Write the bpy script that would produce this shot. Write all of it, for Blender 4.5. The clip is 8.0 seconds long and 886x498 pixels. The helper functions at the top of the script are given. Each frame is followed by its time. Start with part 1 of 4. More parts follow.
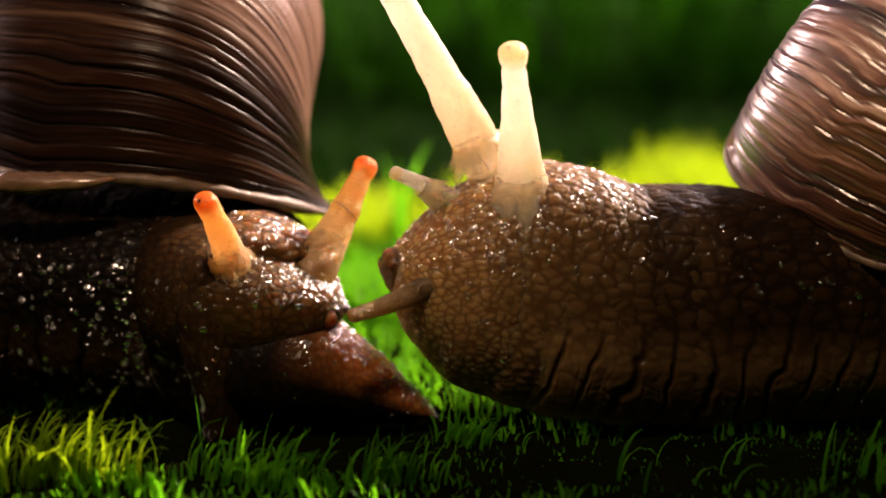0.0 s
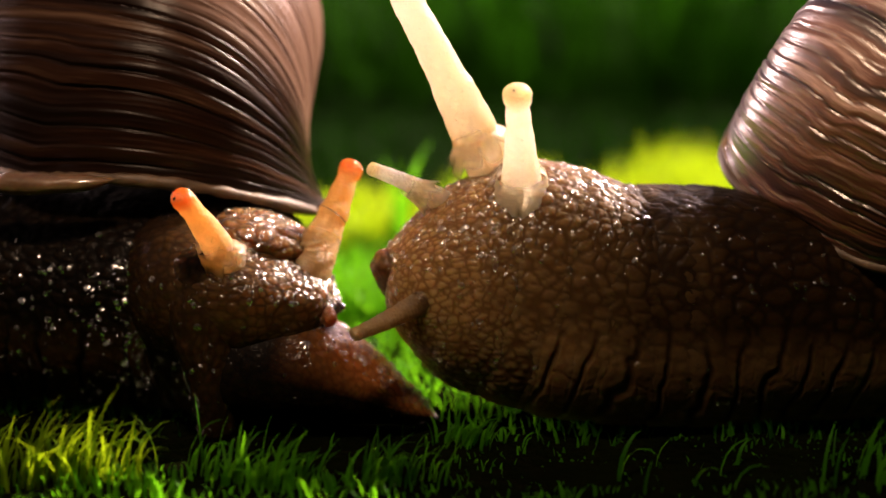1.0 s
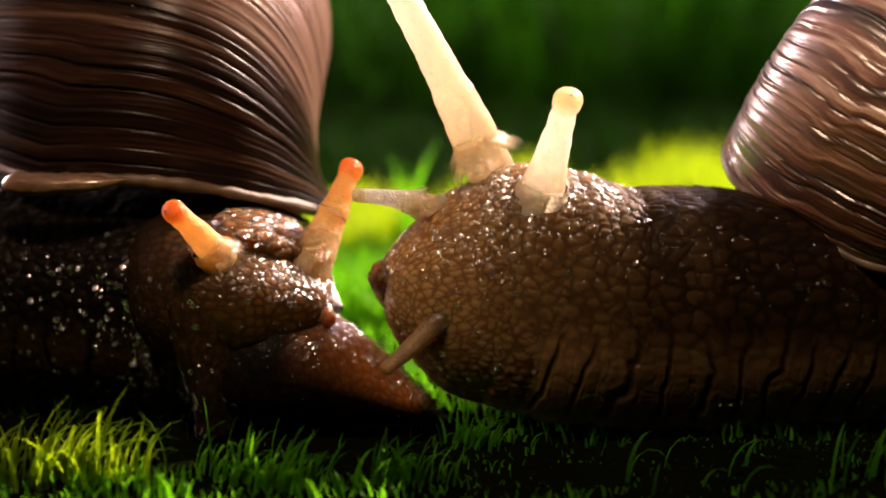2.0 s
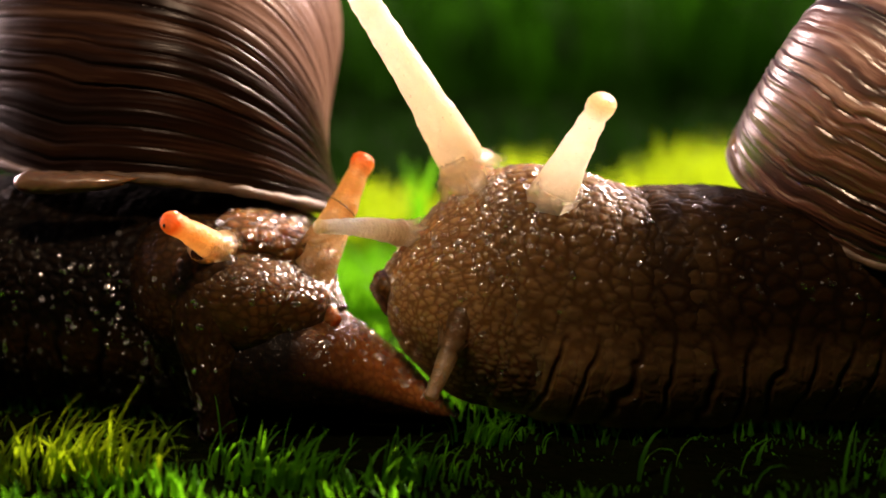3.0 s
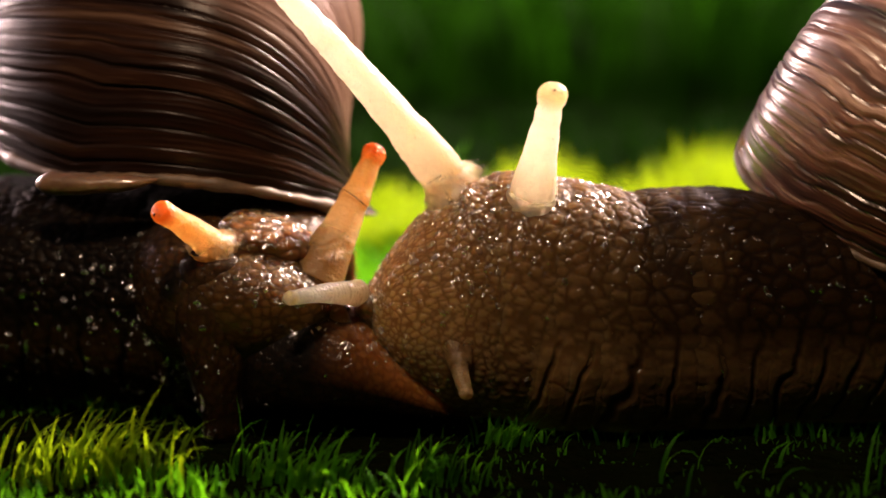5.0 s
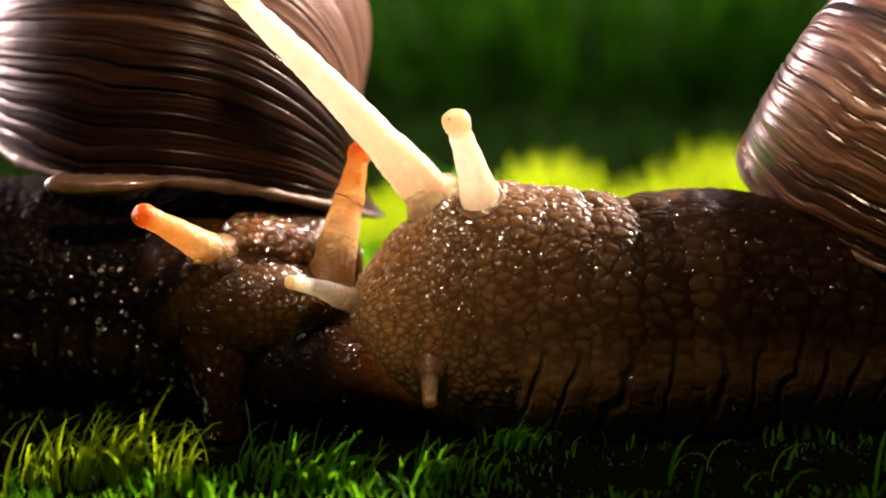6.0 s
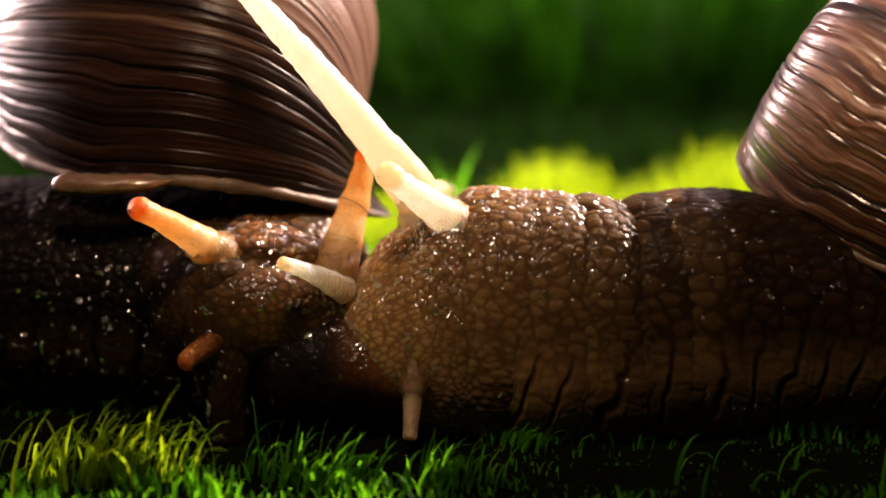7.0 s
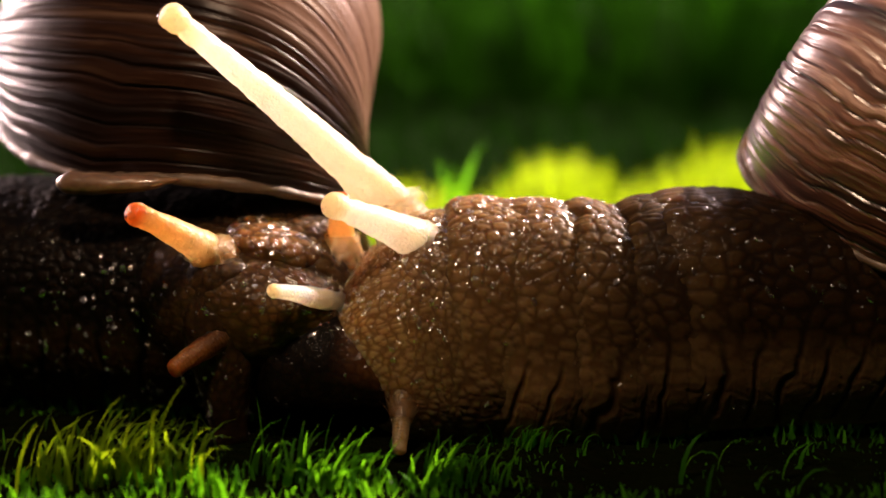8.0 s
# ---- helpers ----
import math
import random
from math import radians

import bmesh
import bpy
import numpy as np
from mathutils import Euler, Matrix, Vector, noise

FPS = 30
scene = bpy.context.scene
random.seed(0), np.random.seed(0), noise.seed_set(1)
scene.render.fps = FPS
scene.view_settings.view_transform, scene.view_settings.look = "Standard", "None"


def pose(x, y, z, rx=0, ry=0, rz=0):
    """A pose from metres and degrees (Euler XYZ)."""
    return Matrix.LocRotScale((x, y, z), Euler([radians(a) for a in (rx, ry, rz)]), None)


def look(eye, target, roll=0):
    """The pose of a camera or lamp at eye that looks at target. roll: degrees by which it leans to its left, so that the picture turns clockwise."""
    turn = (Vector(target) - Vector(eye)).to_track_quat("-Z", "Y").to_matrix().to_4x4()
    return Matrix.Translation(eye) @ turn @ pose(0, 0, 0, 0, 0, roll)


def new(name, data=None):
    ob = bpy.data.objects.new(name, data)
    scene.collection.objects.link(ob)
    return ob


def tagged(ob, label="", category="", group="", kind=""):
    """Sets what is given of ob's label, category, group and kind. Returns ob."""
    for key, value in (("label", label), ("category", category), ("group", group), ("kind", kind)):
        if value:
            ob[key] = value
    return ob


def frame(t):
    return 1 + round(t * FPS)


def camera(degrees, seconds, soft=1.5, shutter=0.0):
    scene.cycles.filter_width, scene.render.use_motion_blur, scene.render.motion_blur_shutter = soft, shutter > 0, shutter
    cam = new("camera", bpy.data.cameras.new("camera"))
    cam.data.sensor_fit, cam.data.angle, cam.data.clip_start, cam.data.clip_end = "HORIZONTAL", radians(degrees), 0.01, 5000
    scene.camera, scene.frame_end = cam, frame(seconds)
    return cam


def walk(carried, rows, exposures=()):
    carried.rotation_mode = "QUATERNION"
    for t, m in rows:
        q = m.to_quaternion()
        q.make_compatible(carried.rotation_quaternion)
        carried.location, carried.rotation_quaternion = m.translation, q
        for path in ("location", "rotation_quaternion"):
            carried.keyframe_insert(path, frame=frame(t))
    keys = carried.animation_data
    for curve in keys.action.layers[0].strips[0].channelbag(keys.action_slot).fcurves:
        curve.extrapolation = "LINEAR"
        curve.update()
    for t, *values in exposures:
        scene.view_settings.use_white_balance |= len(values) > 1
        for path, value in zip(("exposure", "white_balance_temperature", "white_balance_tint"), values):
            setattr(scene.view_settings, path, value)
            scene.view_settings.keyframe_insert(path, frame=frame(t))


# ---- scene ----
# Two large snails meet head to head on a lawn, seen from a hand's width away.
# Design lengths below are millimetres; MM turns them into metres.
MM = 0.001

cam = camera(30, 8.0, soft=1.6)
cam.data.dof.use_dof = True
cam.data.dof.focus_distance = 0.145
cam.data.dof.aperture_fstop = 15


def eye(x, tilt, yaw):
    return pose(x * MM, -145.74 * MM, 47.48 * MM, 90 - tilt, 0, yaw)


walk(cam, [
    (0.0, eye(0.0, 12.0, 0.0)),
    (0.5, eye(0.0, 12.0, 0.0)),
    (1.0, eye(0.0, 11.98, 0.0)),
    (1.5, eye(-0.11, 11.94, 0.062)),
    (2.25, eye(-0.43, 11.97, 0.248)),
    (3.0, eye(-0.72, 12.0, 0.417)),
    (3.5, eye(-0.81, 12.0, 0.467)),
    (4.0, eye(-1.07, 11.98, 0.62)),
    (4.5, eye(-1.31, 11.98, 0.76)),
    (5.25, eye(-1.58, 11.92, 0.912)),
    (6.0, eye(-1.80, 11.883, 1.042)),
    (6.5, eye(-1.93, 11.883, 1.115)),
    (7.0, eye(-2.04, 11.902, 1.183)),
    (7.5, eye(-2.16, 11.931, 1.25)),
    (8.0, eye(-2.20, 11.941, 1.273)),
], exposures=[(0.0, 1.35, 7300, 28), (8.0, 1.35, 7300, 28)])

# ---- light: a low, clear sky and one sun behind and above the snails ----
SUN = Vector((0.70, 0.54, 0.70)).normalized()
world = bpy.data.worlds.new("sky")
scene.world = world
world.use_nodes = True
sky = world.node_tree.nodes.new("ShaderNodeTexSky")
sky.sky_type = "NISHITA"
sky.sun_disc = False
sky.dust_density = 3.0
sky.sun_elevation = math.asin(SUN.z)
sky.sun_rotation = math.atan2(SUN.x, SUN.y)
back = world.node_tree.nodes["Background"]
back.inputs["Strength"].default_value = 0.016
world.node_tree.links.new(sky.outputs["Color"], back.inputs["Color"])

sun_data = bpy.data.lights.new("sun", "SUN")
sun_data.energy = 5.0
sun_data.angle = radians(0.6)
sun_data.color = (1.0, 0.88, 0.70)
sun = new("sun", sun_data)
sun.matrix_world = look(SUN * 2, (0, 0, 0))

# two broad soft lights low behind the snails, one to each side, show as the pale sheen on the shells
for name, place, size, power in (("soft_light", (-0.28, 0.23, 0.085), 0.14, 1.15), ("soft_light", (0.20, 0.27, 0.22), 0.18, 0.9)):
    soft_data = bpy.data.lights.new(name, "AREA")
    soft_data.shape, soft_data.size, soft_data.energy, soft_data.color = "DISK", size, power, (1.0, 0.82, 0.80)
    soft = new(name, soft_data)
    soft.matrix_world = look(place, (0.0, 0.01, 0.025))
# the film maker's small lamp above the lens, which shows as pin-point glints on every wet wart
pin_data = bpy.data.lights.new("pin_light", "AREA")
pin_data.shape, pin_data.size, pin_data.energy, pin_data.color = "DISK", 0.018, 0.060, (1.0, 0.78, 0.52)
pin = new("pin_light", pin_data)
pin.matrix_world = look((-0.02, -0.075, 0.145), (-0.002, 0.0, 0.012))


# ---- materials ----
class Nodes:
    """A short way to write a node material."""

    def __init__(self, name):
        self.mat = bpy.data.materials.new(name)
        self.mat.use_nodes = True
        self.tree = self.mat.node_tree
        self.tree.nodes.clear()
        self.out = self.tree.nodes.new("ShaderNodeOutputMaterial")

    def add(self, kind, **values):
        node = self.tree.nodes.new("ShaderNode" + kind)
        for key, value in values.items():
            sock = node.inputs[key.replace("_", " ")]
            if isinstance(value, bpy.types.NodeSocket):
                self.tree.links.new(value, sock)
            else:
                sock.default_value = value
        return node

    def ramp(self, fac, *stops):
        node = self.tree.nodes.new("ShaderNodeValToRGB")
        self.tree.links.new(fac, node.inputs["Fac"])
        while len(node.color_ramp.elements) < len(stops):
            node.color_ramp.elements.new(0.5)
        for el, (pos, col) in zip(node.color_ramp.elements, stops):
            el.position = pos
            el.color = (*col, 1) if len(col) == 3 else col
        return node.outputs["Color"]

    def mix(self, fac, a, b, how="MIX"):
        node = self.tree.nodes.new("ShaderNodeMix")
        node.data_type, node.blend_type = "RGBA", how
        for sock, value in ((node.inputs[0], fac), (node.inputs[6], a), (node.inputs[7], b)):
            if isinstance(value, bpy.types.NodeSocket):
                self.tree.links.new(value, sock)
            else:
                sock.default_value = value if not isinstance(value, tuple) or len(value) == 4 else (*value, 1)
        return node.outputs[2]

    def attr(self, name):
        node = self.tree.nodes.new("ShaderNodeAttribute")
        node.attribute_name = name
        return node

    def place(self):
        return self.tree.nodes.new("ShaderNodeTexCoord").outputs["Object"]

    def end(self, shader):
        self.tree.links.new(shader, self.out.inputs["Surface"])
        return self.mat


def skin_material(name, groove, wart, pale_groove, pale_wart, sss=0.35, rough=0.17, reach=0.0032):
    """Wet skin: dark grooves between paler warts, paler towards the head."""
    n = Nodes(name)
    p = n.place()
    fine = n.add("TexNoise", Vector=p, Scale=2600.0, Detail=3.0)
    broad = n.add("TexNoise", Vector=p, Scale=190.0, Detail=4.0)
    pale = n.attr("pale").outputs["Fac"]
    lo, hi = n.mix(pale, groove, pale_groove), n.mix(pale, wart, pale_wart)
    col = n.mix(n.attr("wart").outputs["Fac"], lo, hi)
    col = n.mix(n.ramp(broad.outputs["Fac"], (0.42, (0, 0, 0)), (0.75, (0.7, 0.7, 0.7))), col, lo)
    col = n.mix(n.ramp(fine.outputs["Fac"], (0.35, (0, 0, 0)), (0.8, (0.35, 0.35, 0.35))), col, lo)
    mid = n.add("TexNoise", Vector=p, Scale=1100.0, Detail=1.5)
    bump = n.add("Bump", Strength=0.35, Distance=0.00012, Height=fine.outputs["Fac"])
    slime = n.add("Bump", Strength=1.0, Distance=0.00050, Height=mid.outputs["Fac"])
    s = n.add("BsdfPrincipled", Base_Color=col, Roughness=0.6, Specular_IOR_Level=0.05, Normal=bump.outputs["Normal"],
              Coat_Normal=slime.outputs["Normal"], Subsurface_Weight=n.ramp(pale, (0.0, (sss * 0.3,) * 3), (0.8, (sss,) * 3)), Subsurface_Radius=(1.0, 0.42, 0.13), Subsurface_Scale=reach,
              Coat_Weight=n.ramp(pale, (0.0, (0.06,) * 3), (0.9, (0.8,) * 3)), Coat_Roughness=rough, Coat_IOR=1.40)
    return n.end(s.outputs["BSDF"])


def tentacle_material(name, low, lower, upper, tip, clear=0.62):
    """Translucent horn: from its base (low) to its knob (tip). Where the attribute "skin" falls off, it melts into the head."""
    n = Nodes(name)
    p = n.place()
    fine = n.add("TexNoise", Vector=p, Scale=3300.0, Detail=3.0)
    along = n.attr("along").outputs["Fac"]
    col = n.ramp(along, (0.0, low), (0.22, lower), (0.62, upper), (0.86, upper), (0.95, tip))
    spots = n.add("TexNoise", Vector=p, Scale=420.0, Detail=5.0)
    col = n.mix(n.ramp(spots.outputs["Fac"], (0.46, (0, 0, 0)), (0.85, (0.4, 0.4, 0.4))), col, low)
    bump = n.add("Bump", Strength=0.8, Distance=0.00014, Height=fine.outputs["Fac"])
    s = n.add("BsdfPrincipled", Base_Color=col, Roughness=0.35, Normal=bump.outputs["Normal"], Coat_Normal=bump.outputs["Normal"],
              Subsurface_Weight=1.0, Subsurface_Radius=(1.0, 0.7, 0.4), Subsurface_Scale=0.0025,
              Coat_Weight=0.6, Coat_Roughness=0.16, IOR=1.4)
    glow = n.add("BsdfTranslucent", Color=col, Normal=bump.outputs["Normal"])
    m = n.add("MixShader", Fac=clear)
    n.tree.links.new(s.outputs[0], m.inputs[1])
    n.tree.links.new(glow.outputs[0], m.inputs[2])
    melt = n.add("MixShader", Fac=n.attr("skin").outputs["Fac"])
    n.tree.links.new(n.add("BsdfTransparent").outputs[0], melt.inputs[1])
    n.tree.links.new(m.outputs[0], melt.inputs[2])
    return n.end(melt.outputs[0])


def shell_material(name, deep, mid, warm, worn, wash, worn_sheen_tone, coat=1.0, gloss=1.6, coat_rough=0.36, sheen=0.5):
    """Brown shell with streaks along its growth lines, from deep brown to worn pale."""
    n = Nodes(name)
    uv = n.tree.nodes.new("ShaderNodeUVMap")
    m = n.add("Mapping", Vector=uv.outputs["UV"], Scale=(48.0, 1.3, 1.0))
    streak = n.add("TexNoise", Vector=m.outputs["Vector"], Scale=1.0, Detail=5.0, Roughness=0.65)
    m2 = n.add("Mapping", Vector=uv.outputs["UV"], Scale=(9.0, 3.0, 1.0))
    broad = n.add("TexNoise", Vector=m2.outputs["Vector"], Scale=1.0, Detail=3.0)
    fine = n.add("TexNoise", Vector=n.place(), Scale=700.0, Detail=4.0)
    col = n.ramp(streak.outputs["Fac"], (0.38, deep), (0.48, mid),
                 (0.56, warm), (0.64, worn))
    col = n.mix(n.ramp(broad.outputs["Fac"], (0.42, (0, 0, 0)), (0.7, (0.45, 0.45, 0.45))), col, wash)
    # worn pale band; also a highlight painted into the colour
    col = n.mix(n.attr("worn_sheen").outputs["Fac"], col, n.mix(streak.outputs["Fac"], worn_sheen_tone, worn))
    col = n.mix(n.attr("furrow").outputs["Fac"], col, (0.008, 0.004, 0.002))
    rough = n.ramp(fine.outputs["Fac"], (0.3, (0.30, 0.30, 0.30)), (0.7, (0.48, 0.48, 0.48)))
    b1 = n.add("Bump", Strength=0.5, Distance=0.0003, Height=streak.outputs["Fac"])
    b2 = n.add("Bump", Strength=0.4, Distance=0.00012, Height=fine.outputs["Fac"], Normal=b1.outputs["Normal"])
    s = n.add("BsdfPrincipled", Base_Color=col, Roughness=rough, Normal=b2.outputs["Normal"], Coat_Normal=b2.outputs["Normal"],
              Coat_Weight=coat, Coat_Roughness=coat_rough, Coat_IOR=gloss, IOR=1.5, Specular_IOR_Level=sheen)
    return n.end(s.outputs["BSDF"])


def plain_material(name, a, b, rough=0.4, scale=900.0, sss=0.0, coat=0.0):
    n = Nodes(name)
    t = n.add("TexNoise", Vector=n.place(), Scale=scale, Detail=4.0)
    col = n.ramp(t.outputs["Fac"], (0.3, a), (0.7, b))
    bump = n.add("Bump", Strength=0.5, Distance=0.00010, Height=t.outputs["Fac"])
    s = n.add("BsdfPrincipled", Base_Color=col, Roughness=rough, Normal=bump.outputs["Normal"],
              Subsurface_Weight=sss, Subsurface_Radius=(1.0, 0.5, 0.2), Subsurface_Scale=0.002,
              Coat_Weight=coat, Coat_Roughness=0.08)
    return n.end(s.outputs["BSDF"])


def slime_material(name, share):
    """Clear wet film: nothing but its gloss shows."""
    n = Nodes(name)
    clear = n.add("BsdfTransparent")
    gloss = n.add("BsdfGlossy", Color=(1, 1, 1, 1), Roughness=0.20)
    m = n.add("MixShader", Fac=share)
    n.tree.links.new(clear.outputs[0], m.inputs[1])
    n.tree.links.new(gloss.outputs[0], m.inputs[2])
    return n.end(m.outputs[0])


def grass_material(name, dark, light, through_light, patches=60.0, clear=0.6, rough=0.4, spread=(0.25, 0.75), uneven=0.5):
    """Blades that let light through."""
    n = Nodes(name)
    rnd = n.tree.nodes.new("ShaderNodeNewGeometry").outputs["Random Per Island"]
    patch = n.add("TexNoise", Vector=n.place(), Scale=patches, Detail=2.0)
    fac = n.mix(uneven, rnd, patch.outputs["Fac"])
    col = n.ramp(fac, (spread[0], dark), (spread[1], light))
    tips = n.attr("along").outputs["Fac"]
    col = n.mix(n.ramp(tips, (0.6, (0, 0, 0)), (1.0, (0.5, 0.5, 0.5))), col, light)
    s = n.add("BsdfPrincipled", Base_Color=col, Roughness=rough, Specular_IOR_Level=0.08)
    tr = n.add("BsdfTranslucent", Color=n.mix(0.5, col, through_light))
    m = n.add("MixShader", Fac=clear)
    n.tree.links.new(s.outputs[0], m.inputs[1])
    n.tree.links.new(tr.outputs[0], m.inputs[2])
    return n.end(m.outputs[0])


def soil_material():
    n = Nodes("soil")
    p = n.place()
    a = n.add("TexNoise", Vector=p, Scale=90.0, Detail=6.0)
    b = n.add("TexNoise", Vector=p, Scale=700.0, Detail=4.0)
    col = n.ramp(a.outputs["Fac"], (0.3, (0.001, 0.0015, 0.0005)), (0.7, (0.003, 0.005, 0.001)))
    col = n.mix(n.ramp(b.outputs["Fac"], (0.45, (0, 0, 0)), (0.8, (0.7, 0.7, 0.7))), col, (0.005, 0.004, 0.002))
    bump = n.add("Bump", Strength=1.0, Distance=0.0012, Height=b.outputs["Fac"])
    s = n.add("BsdfPrincipled", Base_Color=col, Roughness=0.95, Specular_IOR_Level=0.0, Normal=bump.outputs["Normal"])
    return n.end(s.outputs["BSDF"])


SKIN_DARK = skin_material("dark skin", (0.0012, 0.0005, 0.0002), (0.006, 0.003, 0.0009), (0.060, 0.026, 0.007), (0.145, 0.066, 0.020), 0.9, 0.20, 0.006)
SKIN_RUST_GLOW = skin_material("rusty skin with painted glow", (0.0012, 0.0005, 0.0002), (0.006, 0.003, 0.0009), (0.15, 0.048, 0.011), (0.28, 0.10, 0.024), 0.95, 0.22, 0.006)
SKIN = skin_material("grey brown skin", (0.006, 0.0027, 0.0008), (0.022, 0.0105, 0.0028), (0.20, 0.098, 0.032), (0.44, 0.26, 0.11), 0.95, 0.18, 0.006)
HORN_PALE = tentacle_material("pale tentacle", (0.72, 0.60, 0.42), (0.88, 0.80, 0.64), (0.96, 0.94, 0.86), (0.90, 0.76, 0.50))
HORN_DULL = tentacle_material("brown feeler", (0.18, 0.10, 0.042), (0.34, 0.23, 0.12), (0.46, 0.33, 0.18), (0.50, 0.34, 0.18))
HORN_ORANGE = tentacle_material("orange tentacle", (0.40, 0.24, 0.10), (0.84, 0.66, 0.40), (0.82, 0.54, 0.24), (0.72, 0.20, 0.04))
HORN_RUST = tentacle_material("rusty feeler", (0.14, 0.055, 0.016), (0.26, 0.10, 0.028), (0.34, 0.13, 0.035), (0.42, 0.13, 0.03), 0.5)
SHELL_DARK = shell_material("dark shell", (0.004, 0.0017, 0.001), (0.010, 0.0036, 0.0018), (0.026, 0.0095, 0.0045), (0.085, 0.046, 0.028), (0.013, 0.0046, 0.0022), (0.20, 0.115, 0.09), 0.22, 1.4, 0.3, 0.06)
SHELL = shell_material("red brown shell", (0.024, 0.007, 0.0035), (0.095, 0.030, 0.014), (0.21, 0.078, 0.042), (0.58, 0.36, 0.28), (0.085, 0.024, 0.011), (0.3, 0.2, 0.15), 1.0, 1.9, 0.34)
LIP = plain_material("shell lip", (0.05, 0.028, 0.015), (0.13, 0.08, 0.045), 0.55, 500.0, 0.2, 0.05)
MANTLE = plain_material("mantle", (0.10, 0.052, 0.026), (0.21, 0.12, 0.066), 0.35, 800.0, 0.4, 0.6)
SLIME = slime_material("slime", 0.22)
SLIME_THIN = slime_material("thin slime", 0.08)
EYE = plain_material("eye", (0.006, 0.005, 0.005), (0.02, 0.015, 0.012), 0.15, 3000.0, 0.0, 1.0)
GRASS_NEAR = grass_material("lawn grass", (0.002, 0.03, 0.002), (0.055, 0.32, 0.010), (0.18, 0.66, 0.012), 60.0, 0.66)
GRASS_TUFT_SUN = grass_material("sun-tinted tuft grass", (0.02, 0.10, 0.003), (0.20, 0.36, 0.012), (0.45, 0.66, 0.012), 60.0, 0.66)
# background grass: sun and shade are put into these three colours
GRASS_SUN_TINT = grass_material("sun-tinted grass", (0.07, 0.18, 0.006), (0.24, 0.40, 0.012), (0.42, 0.62, 0.01))
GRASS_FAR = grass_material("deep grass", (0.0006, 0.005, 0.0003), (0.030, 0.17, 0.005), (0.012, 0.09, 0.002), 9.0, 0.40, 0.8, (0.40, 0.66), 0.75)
GRASS_SHADE_TINT = grass_material("shade-tinted grass", (0.002, 0.010, 0.001), (0.006, 0.030, 0.002), (0.006, 0.035, 0.002), 30.0, 0.3, 0.9)
SOIL = soil_material()
BLOCKER = plain_material("dark sky blocker", (0.008, 0.006, 0.004), (0.02, 0.014, 0.01), 0.8, 12.0)


# ---- mesh helpers ----
def mesh_from(name, verts, faces, material, smooth=True, floats=None, uvs=None):
    me = bpy.data.meshes.new(name)
    verts = np.asarray(verts, float) * MM
    me.from_pydata(verts.tolist(), [], faces if isinstance(faces, list) else faces.tolist())
    if floats:
        for key, values in floats.items():
            me.attributes.new(key, "FLOAT", "POINT").data.foreach_set("value", np.asarray(values, np.float32))
    if uvs is not None:
        index = np.empty(len(me.loops), np.int32)
        me.loops.foreach_get("vertex_index", index)
        me.uv_layers.new(name="UVMap").data.foreach_set("uv", np.asarray(uvs, np.float32)[index].ravel())
    me.polygons.foreach_set("use_smooth", np.full(len(me.polygons), smooth))
    me.materials.append(material)
    me.update()
    return me


def part(name, me, parent, label=""):
    ob = new(name, me)
    ob.parent = parent
    return tagged(ob, label) if label else ob


def tube_faces(nu, nv, caps=True):
    """Quads of nu rings of nv points; two more points close the ends."""
    i, j = np.meshgrid(np.arange(nu - 1), np.arange(nv), indexing="ij")
    k = (j + 1) % nv
    quads = np.stack([i * nv + j, i * nv + k, (i + 1) * nv + k, (i + 1) * nv + j], -1).reshape(-1, 4).tolist()
    if caps:
        a, b = nu * nv, nu * nv + 1
        for c in range(nv):
            d = (c + 1) % nv
            quads.append([a, d, c])
            quads.append([b, (nu - 1) * nv + c, (nu - 1) * nv + d])
    return quads


def curve(stations, u):
    """Smooth values between stations (rows: u, values...)."""
    st = np.asarray(stations, float)
    x, y = st[:, 0], st[:, 1:]
    h = np.diff(x)
    d = np.diff(y, axis=0) / h[:, None]
    m = np.vstack([d[:1], (d[1:] * h[:-1, None] + d[:-1] * h[1:, None]) / (h[1:] + h[:-1])[:, None], d[-1:]])
    i = np.clip(np.searchsorted(x, u) - 1, 0, len(h) - 1)
    t = ((u - x[i]) / h[i])[:, None]
    hh = h[i][:, None]
    return ((2 * t ** 3 - 3 * t ** 2 + 1) * y[i] + (t ** 3 - 2 * t ** 2 + t) * hh * m[i]
            + (3 * t ** 2 - 2 * t ** 3) * y[i + 1] + (t ** 3 - t ** 2) * hh * m[i + 1])


def cells(a, b, seed, wrap=0):
    """Nearest and second nearest distance to jittered grid points (a, b in cells)."""
    rng = np.random.RandomState(seed)
    table = rng.rand(128, 128, 2) * 0.8 + 0.1
    ia, ib = np.floor(a).astype(int), np.floor(b).astype(int)
    best = np.full(a.shape + (2,), 9.0)
    for da in (-1, 0, 1):
        for db in (-1, 0, 1):
            ca, cb = ia + da, ib + db
            kb = cb % wrap if wrap else cb
            j = table[ca % 128, kb % 128]
            d = np.hypot(ca + j[..., 0] - a, cb + j[..., 1] - b)
            f2 = np.minimum(best[..., 1], np.maximum(best[..., 0], d))
            best[..., 0] = np.minimum(best[..., 0], d)
            best[..., 1] = f2
    return best[..., 0], best[..., 1]


